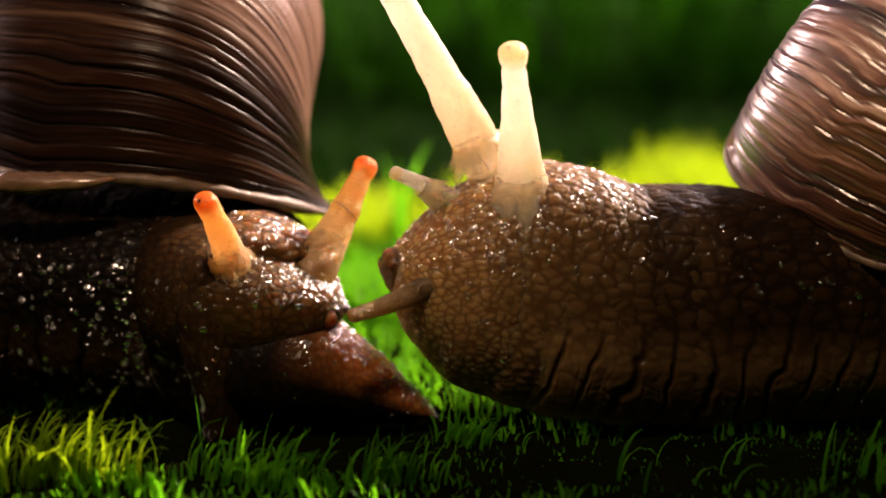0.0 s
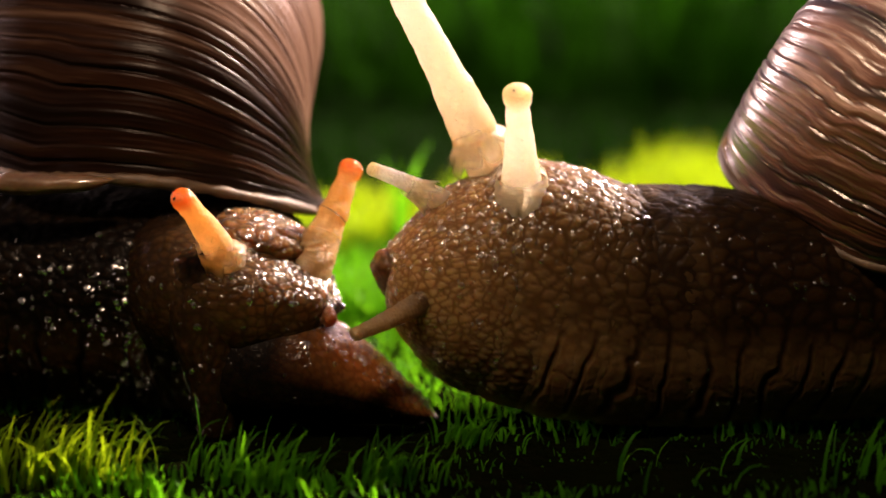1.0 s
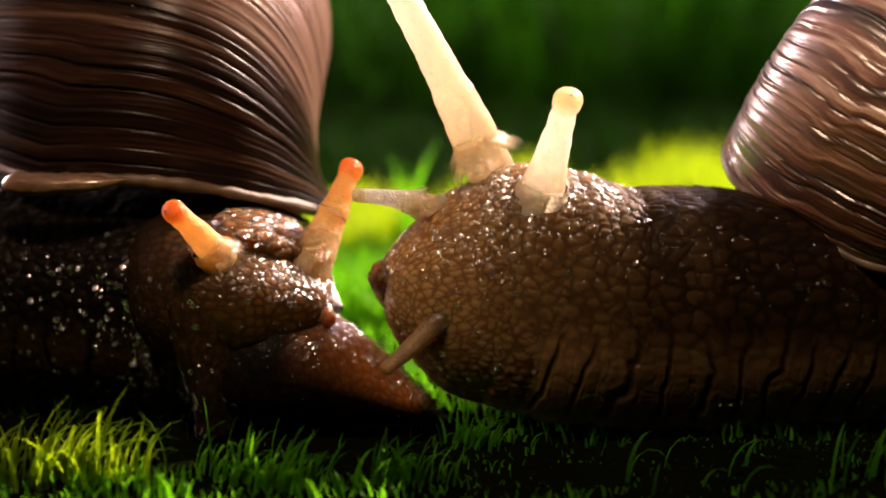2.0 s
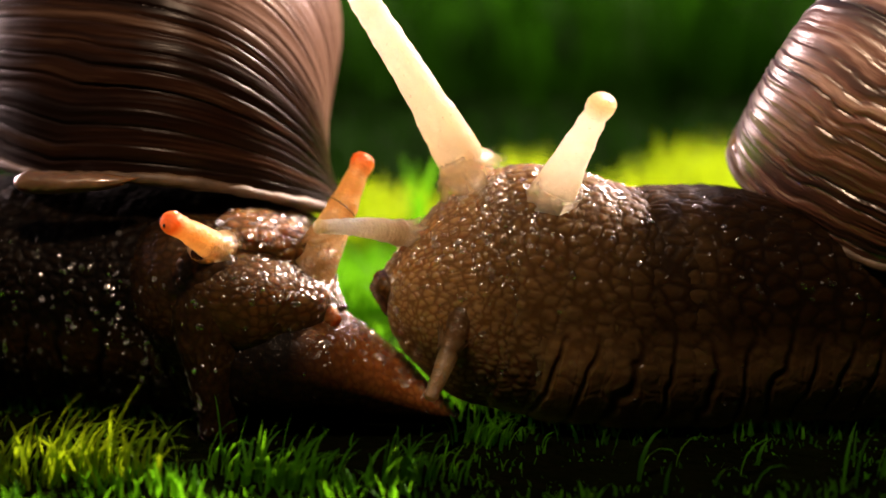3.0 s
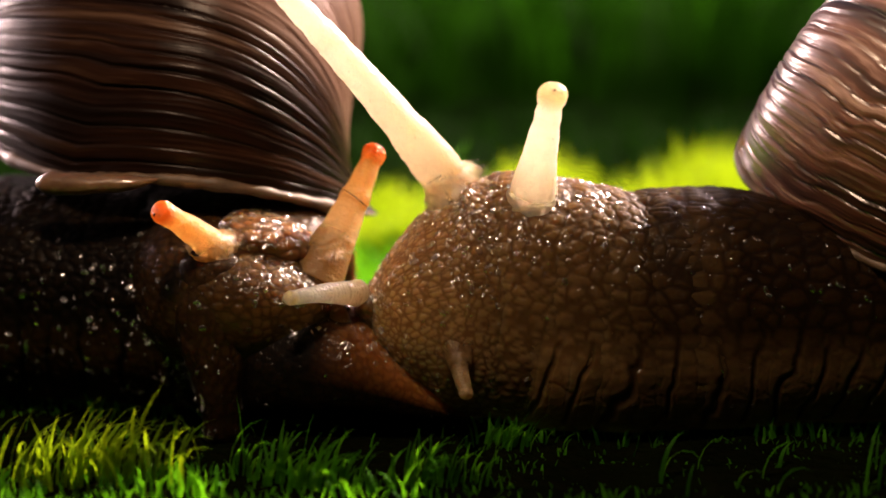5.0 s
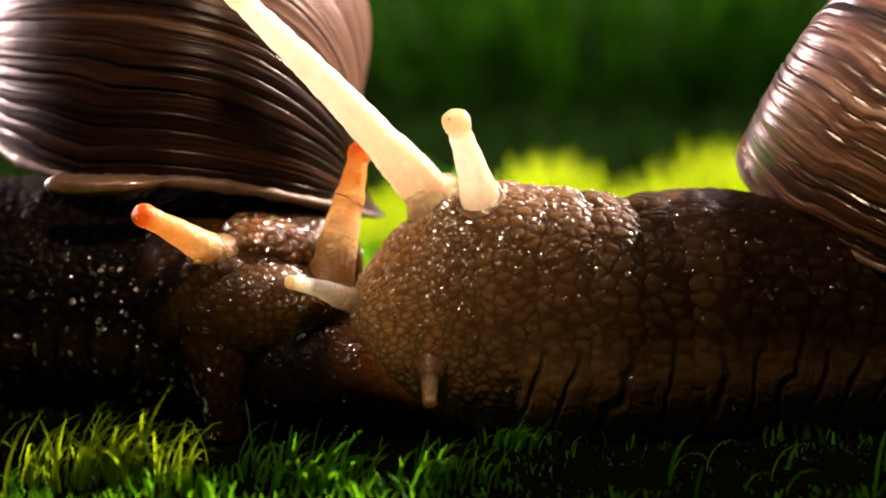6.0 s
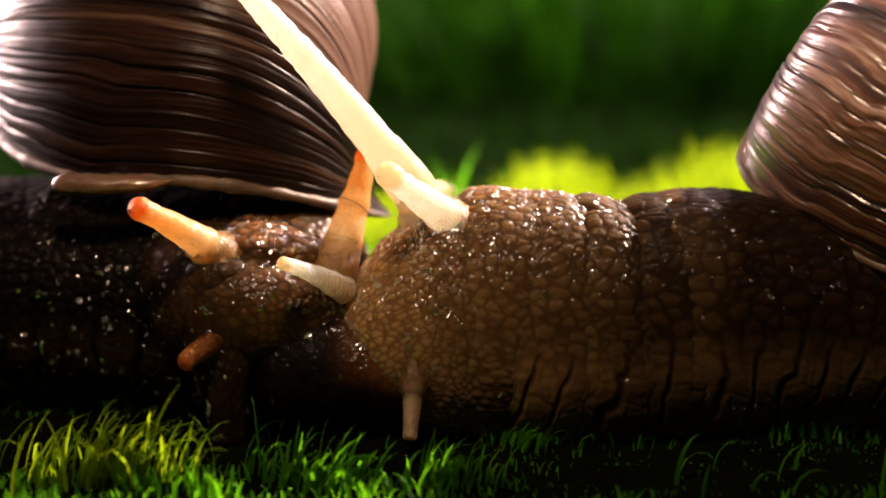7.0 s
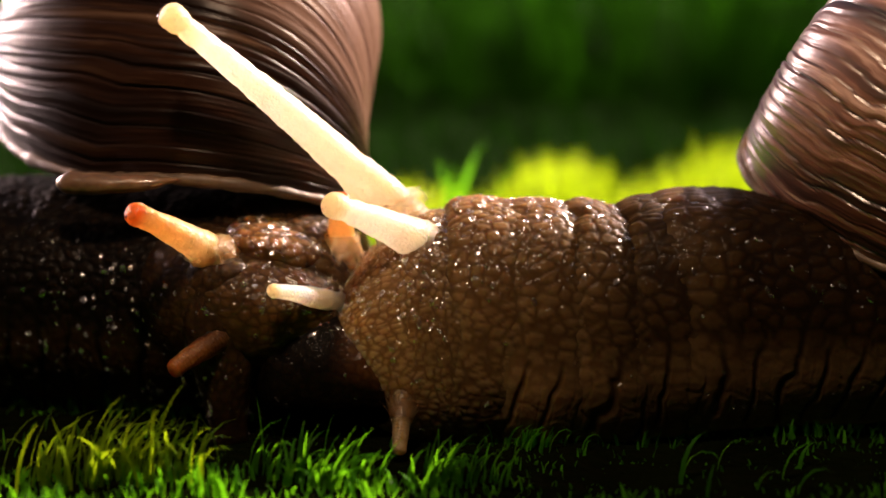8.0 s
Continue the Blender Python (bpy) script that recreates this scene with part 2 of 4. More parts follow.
def cells3(p, seed):
    """Nearest and second nearest distance to jittered points in space (p in cells)."""
    table = np.random.RandomState(seed).rand(4096, 3) * 0.84 + 0.08
    i0 = np.floor(p).astype(np.int64)
    f1 = np.full(p.shape[:-1], 9.0)
    f2 = f1.copy()
    for dx in (-1, 0, 1):
        for dy in (-1, 0, 1):
            for dz in (-1, 0, 1):
                c = i0 + np.array([dx, dy, dz])
                h = (c[..., 0] * 73856093 ^ c[..., 1] * 19349663 ^ c[..., 2] * 83492791) % 4096
                d = np.sqrt(((c + table[h] - p) ** 2).sum(-1))
                f2 = np.minimum(f2, np.maximum(f1, d))
                f1 = np.minimum(f1, d)
    return f1, f2


def wave(x, seed, octaves=4):
    """Smooth one-dimensional noise, about -1 to 1."""
    rng = np.random.RandomState(seed)
    total = np.zeros_like(x)
    for o in range(octaves):
        table = rng.rand(512) * 2 - 1
        q = x * 2 ** o
        i = np.floor(q).astype(int)
        t = q - i
        t = t * t * (3 - 2 * t)
        total += (table[i % 512] * (1 - t) + table[(i + 1) % 512] * t) * 0.55 ** o
    return total


def fleshy(stations, span, nu, nv, material, seed, size=(1.2, 1.4), amp=0.22, power=2.4, taper=(0, 0), fringe=0.0,
           grooves=0.0, origin=(0, 0, 0), pale=(0, 0, 1, 0), dome=False, crest=None, name="flesh"):
    """A body of rings along a bent line. Stations: distance, centre x y z, half width, up, down.
    pale: distance and paleness, from and to. dome: round warts instead of flat plates. crest: the heights (-1 to 1) between which paleness sets in.
    taper: how long the ends draw in, to slip under the next piece of skin. size: warts along and around."""
    a, b = span
    q = np.linspace(0, 1, nu)
    q = 0.5 - 0.5 * np.cos(np.pi * q) if not any(taper) else q
    u = a + (b - a) * q
    c = curve(stations, u)
    mid, wide, up, down = c[:, :3], np.maximum(c[:, 3], 0.02), np.maximum(c[:, 4], 0.02), np.maximum(c[:, 5], 0.02)
    phi = np.linspace(0, 2 * np.pi, nv, endpoint=False)
    wobble = 0.7 * wave(np.sin(phi) * 4 + np.cos(phi) * 2.5 + 20, seed + 12, 3) if any(taper) else np.zeros(nv)
    draw = np.ones((nu, nv))
    for t, q in ((taper[0], a + taper[0] - u[:, None] + wobble), (taper[1], u[:, None] - b + taper[1] + wobble)):
        if t:
            q = np.clip(q / t, 0, 1)
            draw *= (1 - (0.12 if t < 6.8 else 0.20) * q ** 2) * np.sqrt(np.clip(1 - q ** 7, 0.02, 1))
    tan = np.gradient(mid, u, axis=0)
    tan /= np.linalg.norm(tan, axis=1)[:, None]
    side = np.cross(np.array([0, 0, 1.0]), tan)
    side /= np.linalg.norm(side, axis=1)[:, None]
    top = np.cross(tan, side)
    phi = np.linspace(0, 2 * np.pi, nv, endpoint=False)
    cs, sn = np.cos(phi), np.sin(phi)
    pc = np.sign(cs) * np.abs(cs) ** (2 / power)
    ps = np.sign(sn) * np.abs(sn) ** (2 / power)
    high = np.where(sn > 0, up[:, None], down[:, None])
    flare = 1 + fringe * np.exp(-((ps + 0.88) / 0.13) ** 2)
    w = wide[:, None] * pc * flare
    h = high * ps
    bare = mid[:, None, :] + side[:, None, :] * w[..., None] + top[:, None, :] * h[..., None]
    sway = np.stack([wave(bare[..., 2] * 0.3 + 9, seed + 5, 2), wave(bare[..., 0] * 0.3 + 40, seed + 6, 2), wave(bare[..., 1] * 0.3 + 70, seed + 7, 2)], -1)
    q = (bare + 0.5 * sway + 200) / np.array([size[0], size[1], size[1]])
    f1, f2 = cells3(q, seed)
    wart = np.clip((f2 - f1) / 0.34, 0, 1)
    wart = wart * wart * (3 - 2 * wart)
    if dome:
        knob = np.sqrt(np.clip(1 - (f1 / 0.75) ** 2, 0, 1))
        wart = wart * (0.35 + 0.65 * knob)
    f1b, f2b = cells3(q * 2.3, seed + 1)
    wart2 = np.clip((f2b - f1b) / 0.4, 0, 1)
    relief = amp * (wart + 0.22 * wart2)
    if grooves:
        slant = u[:, None] / grooves - 0.45 * ps[None, :] + 0.16 * wave(np.broadcast_to(ps[None, :] * 2.5, (nu, nv)) + u[:, None] * 0.22, seed + 9, 3)
        slant = slant + 0.35 * wave(u * 0.17, seed + 8, 2)[:, None]
        cut = np.abs(slant % 1.0 - 0.5) * 2
        branch = np.abs((slant * 2.0 + 0.25 + ps[None, :] * 1.3) % 1.0 - 0.5) * 2
        across = np.abs((ps[None, :] * 3.3 + 0.8 * wave(np.floor(slant) * 1.7 + 3, seed + 10, 1) + 0.1 * np.sin(u[:, None] * 2.1)) % 1.0 - 0.5) * 2
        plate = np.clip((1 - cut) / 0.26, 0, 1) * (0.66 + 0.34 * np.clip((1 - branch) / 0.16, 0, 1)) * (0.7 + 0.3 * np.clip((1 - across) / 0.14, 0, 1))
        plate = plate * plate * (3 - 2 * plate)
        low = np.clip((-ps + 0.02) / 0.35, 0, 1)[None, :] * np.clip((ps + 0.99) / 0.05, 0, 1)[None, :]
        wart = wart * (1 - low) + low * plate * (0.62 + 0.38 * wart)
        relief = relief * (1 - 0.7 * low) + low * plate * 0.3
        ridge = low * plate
    else:
        ridge = np.zeros((nu, nv))
    lumps = 0.25 * wave(np.broadcast_to(u[:, None] * 0.4, (nu, nv)), seed + 3, 2) * np.cos(phi * 2 + seed)
    scale = draw * np.minimum(1, np.minimum(wide, up + down)[:, None] / 1.5)
    r = np.sqrt(w ** 2 + h ** 2) + 1e-6
    k = draw * (1 + (relief + lumps * 0.5) * scale / np.maximum(r, 0.6))
    pts = mid[:, None, :] + side[:, None, :] * (w * k)[..., None] + top[:, None, :] * (h * k)[..., None]
    pts = np.concatenate([pts.reshape(-1, 3), mid[:1] - tan[:1] * 0.02, mid[-1:] + tan[-1:] * 0.02]) - np.array(origin)
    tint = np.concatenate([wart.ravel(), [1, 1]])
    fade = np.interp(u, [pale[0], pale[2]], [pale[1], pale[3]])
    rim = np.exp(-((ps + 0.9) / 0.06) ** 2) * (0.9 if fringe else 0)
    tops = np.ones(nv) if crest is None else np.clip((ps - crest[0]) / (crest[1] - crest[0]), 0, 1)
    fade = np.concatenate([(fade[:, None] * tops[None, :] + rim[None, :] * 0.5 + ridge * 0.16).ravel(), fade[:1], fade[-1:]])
    tint[:-2] = np.clip(tint[:-2] + np.tile(rim, nu), 0, 1)
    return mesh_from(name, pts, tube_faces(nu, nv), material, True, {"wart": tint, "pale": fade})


def slime_beads(me, count, seed, favour, size=(0.16, 0.62), material=None):
    """Flat lenses of slime on a skin mesh, tilted a little at random. favour: weight of each point from its place and normal."""
    rng = np.random.RandomState(seed)
    n = len(me.vertices)
    co, no = np.empty(n * 3), np.empty(n * 3)
    me.vertices.foreach_get("co", co)
    me.vertices.foreach_get("normal", no)
    co, no = co.reshape(-1, 3) / MM, no.reshape(-1, 3)
    w = np.clip(favour(co, no), 0, None)
    pick = rng.choice(n, count, p=w / w.sum())
    bm = bmesh.new()
    bmesh.ops.create_icosphere(bm, subdivisions=2, radius=1.0)
    ball = np.array([v.co[:] for v in bm.verts])
    tri = np.array([[v.index for v in f.verts] for f in bm.faces])
    bm.free()
    up = no[pick] + rng.normal(0, 0.30, (count, 3))
    up /= np.linalg.norm(up, axis=1)[:, None]
    one = np.cross(up, rng.normal(size=(count, 3)))
    one /= np.linalg.norm(one, axis=1)[:, None]
    two = np.cross(up, one)
    r = (size[0] + (size[1] - size[0]) * rng.rand(count) ** 1.6)[:, None, None]
    k = (1 + 0.9 * rng.rand(count) ** 2)[:, None, None]
    pts = co[pick][:, None] + ball[None, :, :1] * one[:, None] * r * k + ball[None, :, 1:2] * two[:, None] * r + ball[None, :, 2:] * up[:, None] * (r * 0.15 + 0.012) + no[pick][:, None] * 0.02
    faces = (tri[None] + (np.arange(count) * len(ball))[:, None, None]).reshape(-1, 3)
    return mesh_from("slime", pts.reshape(-1, 3), faces, material or SLIME)


def horn_mesh(length, base, neck, knob, material, seed, bend=0.0, buried=2.0):
    """A tentacle along +z, from its buried base to its blunt round tip, gently bent towards +y."""
    nu, nv = 130, 44
    z = np.concatenate([np.linspace(0, length - knob * 2.2, 90, endpoint=False),
                        length - knob * 2.2 + knob * 2.2 * np.sin(np.linspace(0, np.pi / 2, 40))])
    q = z / length
    r = neck + (base - neck) * (1 - q) ** 1.5
    tipz = length - knob
    ball = knob * np.clip(1 - np.abs((z - tipz) / knob) ** 2.6, 0.0003, 1) ** (1 / 2.6)
    near = np.clip((z - (length - 2.5 * knob)) / (0.9 * knob), 0, 1)
    near = near * near * (3 - 2 * near)
    r = np.where(z > tipz, ball, r * (1 - near) + np.maximum(ball, r) * near)
    phi = np.linspace(0, 2 * np.pi, nv, endpoint=False)
    f1, f2 = cells(z[:, None] / 0.40 + 0 * phi, phi[None, :] / (2 * np.pi) * 16 + 0 * z[:, None], seed, 16)
    wart = np.clip((f2 - f1) / 0.5, 0, 1)
    rings = 0.06 * wave(z * 0.9, seed + 2, 3)
    oval = 0.05 * np.cos(2 * phi[None, :] + wave(z * 0.15, seed + 3, 1)[:, None] * 3)
    rr = (r + rings * np.minimum(1, r))[:, None] * (1 + oval) + 0.075 * wart * np.minimum(1, r / neck)[:, None]
    x = rr * np.cos(phi) + (0.12 * neck * wave(q * 3 + 5, seed + 6, 2))[:, None]
    y = rr * np.sin(phi) + (bend * np.sin(q * np.pi))[:, None]
    pts = np.stack([x, y, np.broadcast_to(z[:, None], x.shape)], -1).reshape(-1, 3)
    pts = np.concatenate([pts, [[0, 0, 0]], [[0, bend * 0, length]]])
    shown = np.clip((z - buried) / (length - buried), 0, 1)
    along = np.concatenate([np.repeat(shown, nv), [0, 1]])
    return mesh_from("tentacle", pts, tube_faces(nu, nv), material, True, {"along": along, "skin": np.ones(len(along))})


def collar_mesh(inner, flare, height, material, seed):
    """The sleeve of soft skin round a tentacle's root: wide below, close round the tentacle above, melting away at both ends."""
    nu, nv = 40, 48
    q = np.linspace(0, 1, nu)
    z = -1.2 + (height + 1.2) * q
    r = inner * (1.02 - 0.10 * q) + flare * (1 - q) ** 2.6
    phi = np.linspace(0, 2 * np.pi, nv, endpoint=False)
    rough = 0.08 * wave(phi * 3 + 4, seed, 3)[None, :] * (1 - q)[:, None] + 0.06 * wave(np.sin(phi)[None, :] * 6 + z[:, None] * 2.2 + 30, seed + 1, 3)
    rr = r[:, None] * (1 + rough * 0.6)
    pts = np.stack([rr * np.cos(phi), rr * np.sin(phi), np.broadcast_to(z[:, None], rr.shape)], -1).reshape(-1, 3)
    ragged = 0.16 * wave(np.sin(phi) * 5 + np.cos(phi) * 4 + 15, seed + 2, 3)[None, :]
    up = np.clip((q[:, None] + ragged - 0.10) / 0.40, 0, 1)
    off = np.clip((1 - q[:, None]) / 0.45, 0, 1)
    skin = (up * up * (3 - 2 * up)) * (off * off * (3 - 2 * off))
    along = np.broadcast_to((0.20 * q)[:, None], rr.shape)
    return mesh_from("collar", pts, np.array(tube_faces(nu, nv, False)), material, True, {"along": along.ravel(), "skin": skin.ravel()})


def ball_mesh(radius, material, squash=1.0):
    bm = bmesh.new()
    bmesh.ops.create_uvsphere(bm, u_segments=20, v_segments=12, radius=radius * MM)
    for v in bm.verts:
        v.co.z *= squash
    for f in bm.faces:
        f.smooth = True
    me = bpy.data.meshes.new("eye")
    bm.to_mesh(me)
    bm.free()
    me.materials.append(material)
    return me


def tentacle(parent, length, base, neck, knob, material, seed, label, bend=0.0, eyed=True, eye_size=0.26, buried=2.0, look_to=(-0.15, -0.5, 0.85), drops=0):
    ob = part("tentacle", horn_mesh(length, base, neck, knob, material, seed, bend, buried), parent, label)
    if eyed:
        spot = part("eye", ball_mesh(knob * eye_size, EYE), ob, "small black eye spot")
        d = Vector(look_to).normalized()
        spot.location = (Vector((0, 0, length - knob)) + d * knob * 0.92) * MM
    if drops:
        wet = slime_beads(ob.data, drops, seed, lambda c, v: (c[:, 2] > buried) * 1.0, (0.05, 0.16), SLIME_THIN)
        tagged(part("slime", wet, ob, "wet slime droplets"), kind="stuff")
    return ob


def collar(parent, inner, flare, height, material, seed):
    return part("tentacle_root", collar_mesh(inner, flare, height, material, seed), parent, "soft skin sleeve round the tentacle root")


# ---- shell ----
def shell_mesh(mirror, seed, lip_angle, coil, tube, wide, oblique, square, bias, relief, material, rise=17.0, often=6.2, turns=3.1):
    """A round shell: one tube wound about the x axis, that narrows from its oblique lip to its spire.
    Growth lamellae run parallel to the lip: each rises slowly and breaks off in a sharp furrow."""
    nu, nv = 1500, 150
    th = (turns * 2 * np.pi * np.linspace(0, 1, nu) ** 1.9)[:, None]
    psi = np.linspace(0, 2 * np.pi, nv, endpoint=False)[None, :]
    round_off = (np.abs(np.cos(psi)) ** square + np.abs(np.sin(psi)) ** square) ** (-1 / square)
    lean = (0.7 + 0.3 * np.tanh(np.sin(psi) / 0.3)) * (((1 - np.cos(psi)) / 2 + 0.05) ** bias - 0.05 ** bias)
    turn = th - oblique * lean
    s = np.exp(-math.log(1.9) / (2 * np.pi) * th)
    across = np.sin(psi) * 2.6 + 7
    line = th + 0.035 * wave(across + th * 0.7, seed + 4, 3)
    count = line * often + 1.1 * wave(line * 2.2 + 30, seed + 1, 3)
    phase = count - np.floor(count)
    depth = 0.12 + 1.25 * np.clip(np.abs(wave(np.floor(count) * 1.37 + 11, seed + 2, 1)) - 0.18, 0, 1)
    depth = depth * (0.55 + 0.45 * np.clip(wave(across * 1.3 + np.floor(count) * 2.1, seed + 3, 2) + 0.6, 0, 1.4))
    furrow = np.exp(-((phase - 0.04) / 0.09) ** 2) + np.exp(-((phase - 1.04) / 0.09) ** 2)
    ridges = relief * depth * (phase - 0.5 - 0.9 * furrow) + 0.05 * wave(line * 40 + across, seed + 5, 3) + 0.3 * wave(line * 2.0 + 3, seed + 6, 2)
    reach = s * (coil + (tube + ridges) * np.cos(psi) * round_off)
    x = mirror * (-rise * (1 - s) + s * (wide + ridges) * np.sin(psi) * round_off)
    y = -reach * np.cos(lip_angle - turn)
    z = -reach * np.sin(lip_angle - turn)
    pts = np.stack([x, y, z], -1).reshape(-1, 3)
    edge = pts[:nv].copy()
    pts = np.concatenate([pts, edge.mean(0)[None] * 0.5, pts[-nv:].mean(0)[None]])
    uv = np.stack([line / 6.2832, np.broadcast_to(0.5 + np.sin(psi) / 3, turn.shape)], -1).reshape(-1, 2)
    uv = np.concatenate([uv, [[0, 0.5]], [[turns, 0.5]]])
    furrow_tint = np.concatenate([np.clip(furrow * depth * 1.5, 0, 1).ravel(), [0, 0]])
    faces = tube_faces(nu, nv)
    if mirror > 0:
        faces = [f[::-1] for f in faces]
    return mesh_from("shell", pts, faces, material, True, {"furrow": furrow_tint}, uv), edge


def whorl_shell_mesh(axis, length, radius, low_power, high_power, lip_angle, slant, bow, apex, ext, seed, relief, often, worn_sheen, material, turns=3.0):
    """A round shell: a whorl that runs about an axis from the hollow at its origin to the apex and shrinks towards it.
    ext: how much longer the half towards the apex is.
    Its growth lines run from the hollow to the suture, slanted and bowed, and each lamella breaks off in a furrow."""
    nu, nv, ni = 1500, 150, 24
    e = Vector(axis).normalized()
    one = Vector((0, 0, 1)).cross(e).normalized()
    two = np.array(e.cross(one))
    e, one = np.array(e), np.array(one)
    th = (turns * 2 * np.pi * np.linspace(0, 1, nu) ** 1.9)[:, None]
    q = np.concatenate([np.linspace(0.02, 0.86, nv), np.linspace(0.86, 0.02, ni + 2)[1:-1]])[None, :]
    inner = np.concatenate([np.ones(nv), np.full(ni, 0.18)])[None, :]
    tau = q * np.pi
    across = q * 6 + 7
    line = th + 0.03 * wave(across * 0.8 + th * 0.7, seed + 4, 3)
    count = line * often + 1.1 * wave(line * 2.2 + 30, seed + 1, 3)
    phase = count - np.floor(count)
    depth = 0.12 + 1.25 * np.clip(np.abs(wave(np.floor(count) * 1.37 + 11, seed + 2, 1)) - 0.18, 0, 1)
    depth = depth * (0.55 + 0.45 * np.clip(wave(across * 1.3 + np.floor(count) * 2.1, seed + 3, 2) + 0.6, 0, 1.4))
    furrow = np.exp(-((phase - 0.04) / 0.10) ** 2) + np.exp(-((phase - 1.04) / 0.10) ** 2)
    ridges = relief * depth * (phase - 0.5 - 0.9 * furrow) + 0.05 * wave(line * 40 + across, seed + 5, 3) + 0.25 * wave(line * 2.0 + 3, seed + 6, 2)
    ridges = ridges * np.sin(tau) ** 0.6 * (inner > 0.5)
    out = radius * np.where(q < 0.5, np.sin(tau) ** low_power, np.sin(tau) ** high_power) * inner + ridges * np.sin(tau)
    top = apex * length + ext
    rise = length / 2 - np.cos(tau) * np.where(q < 0.5, length / 2, length / 2 + ext) - top - ridges * np.cos(tau)
    w = np.exp(-math.log(1.9) / (2 * np.pi) * th)
    phi = lip_angle + th + slant * (q - 0.5) + bow * (q - 0.3) ** 2
    pts = (e * (w * rise + top)[..., None] + one * (w * out * np.cos(phi))[..., None] + two * (w * out * np.sin(phi))[..., None]).reshape(-1, 3)
    n = nv + ni
    edge = pts[:nv].copy()
    pts = np.concatenate([pts, pts[:n].mean(0)[None], pts[-n:].mean(0)[None]])
    uv = np.concatenate([np.stack([line / 6.2832, np.broadcast_to(q, line.shape)], -1).reshape(-1, 2), [[0, 0.5]], [[turns, 0.5]]])
    furrow_tint = np.concatenate([np.clip(furrow * depth * 1.5, 0, 1).ravel(), [0, 0]])
    # worn older whorl, kept pale to stand in for the shell's sheen
    pale = np.clip((line - worn_sheen + 0.10 * wave(across * 0.5, seed + 8, 2)) / 0.22, 0, 1) * np.clip((3.0 - line) / 0.6, 0, 1)
    return mesh_from("shell", pts, tube_faces(nu, n), material, True, {"furrow": furrow_tint, "worn_sheen": np.concatenate([pale.ravel(), [0, 0]])}, uv), edge


def lip_mesh(edge, radius, material):
    """A rounded rim along an open edge."""
    n, k = len(edge), 12
    tan = np.gradient(edge, axis=0)
    tan /= np.linalg.norm(tan, axis=1)[:, None]
    out = edge - edge.mean(0)
    out -= tan * (out * tan).sum(1)[:, None]
    out /= np.linalg.norm(out, axis=1)[:, None]
    third = np.cross(tan, out)
    a = np.linspace(0, 2 * np.pi, k, endpoint=False)
    r = radius * (1 + 0.25 * wave(np.arange(n) * 0.25, 3, 2)) * np.clip(np.minimum(np.arange(n), np.arange(n)[::-1]) / 12, 0.05, 1)
    pts = edge[:, None] + out[:, None] * (r[:, None] * np.cos(a))[..., None] + third[:, None] * (r[:, None] * np.sin(a))[..., None]
    pts = np.concatenate([pts.reshape(-1, 3), edge[:1], edge[-1:]])
    return mesh_from("lip", pts, tube_faces(n, k), material)


def rim_mesh(edge, radius, material, lift=0.0, pale=0.0):
    """A thick rounded rim along a closed edge."""
    n, k = len(edge), 12
    tan = np.roll(edge, -1, 0) - np.roll(edge, 1, 0)
    tan /= np.linalg.norm(tan, axis=1)[:, None]
    out = edge - edge.mean(0)
    out -= tan * (out * tan).sum(1)[:, None]
    out /= np.linalg.norm(out, axis=1)[:, None]
    third = np.cross(tan, out)
    a = np.linspace(0, 2 * np.pi, k, endpoint=False)
    r = radius * (1 + 0.25 * wave(np.arange(n) * 0.25, 3, 2))
    pts = edge[:, None] + out[:, None] * (r[:, None] * np.cos(a) + lift)[..., None] + third[:, None] * (r[:, None] * np.sin(a))[..., None]
    faces = []
    for i in range(n):
        for j in range(k):
            faces.append([i * k + j, i * k + (j + 1) % k, (i + 1) % n * k + (j + 1) % k, (i + 1) % n * k + j])
    knobs = 0.5 + 0.5 * wave(np.arange(n)[:, None] * 1.7 + 3.0 * np.cos(a)[None, :] + 20, 8, 2)
    return mesh_from("lip", pts.reshape(-1, 3), faces, material, True, {"wart": knobs.ravel(), "pale": np.full(n * k, pale)})


# ---- ground and grass ----
def hills(x, y):
    return 0.5 * np.sin(x * 0.11 + 1.0) * np.sin(y * 0.13) + 0.3 * np.sin(x * 0.31) * np.cos(y * 0.27 + 0.5) - 0.4


def ground_sheet():
    fine = np.linspace(-160, 160, 81)
    far = 160 * 1.35 ** np.arange(1, 24)
    gx = np.concatenate([-far[::-1], fine, far])
    X, Y = np.meshgrid(gx, gx, indexing="ij")
    keep = np.exp(-(np.hypot(X, Y) / 250) ** 2)
    Z = hills(X, Y) * keep - 0.4 * (1 - keep)
    n = len(gx)
    i, j = np.meshgrid(np.arange(n - 1), np.arange(n - 1), indexing="ij")
    faces = np.stack([i * n + j, (i + 1) * n + j, (i + 1) * n + j + 1, i * n + j + 1], -1).reshape(-1, 4)
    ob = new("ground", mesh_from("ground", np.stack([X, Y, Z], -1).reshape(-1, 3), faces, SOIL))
    return tagged(ob, "near-black soil under the lawn", "ground", kind="structure")


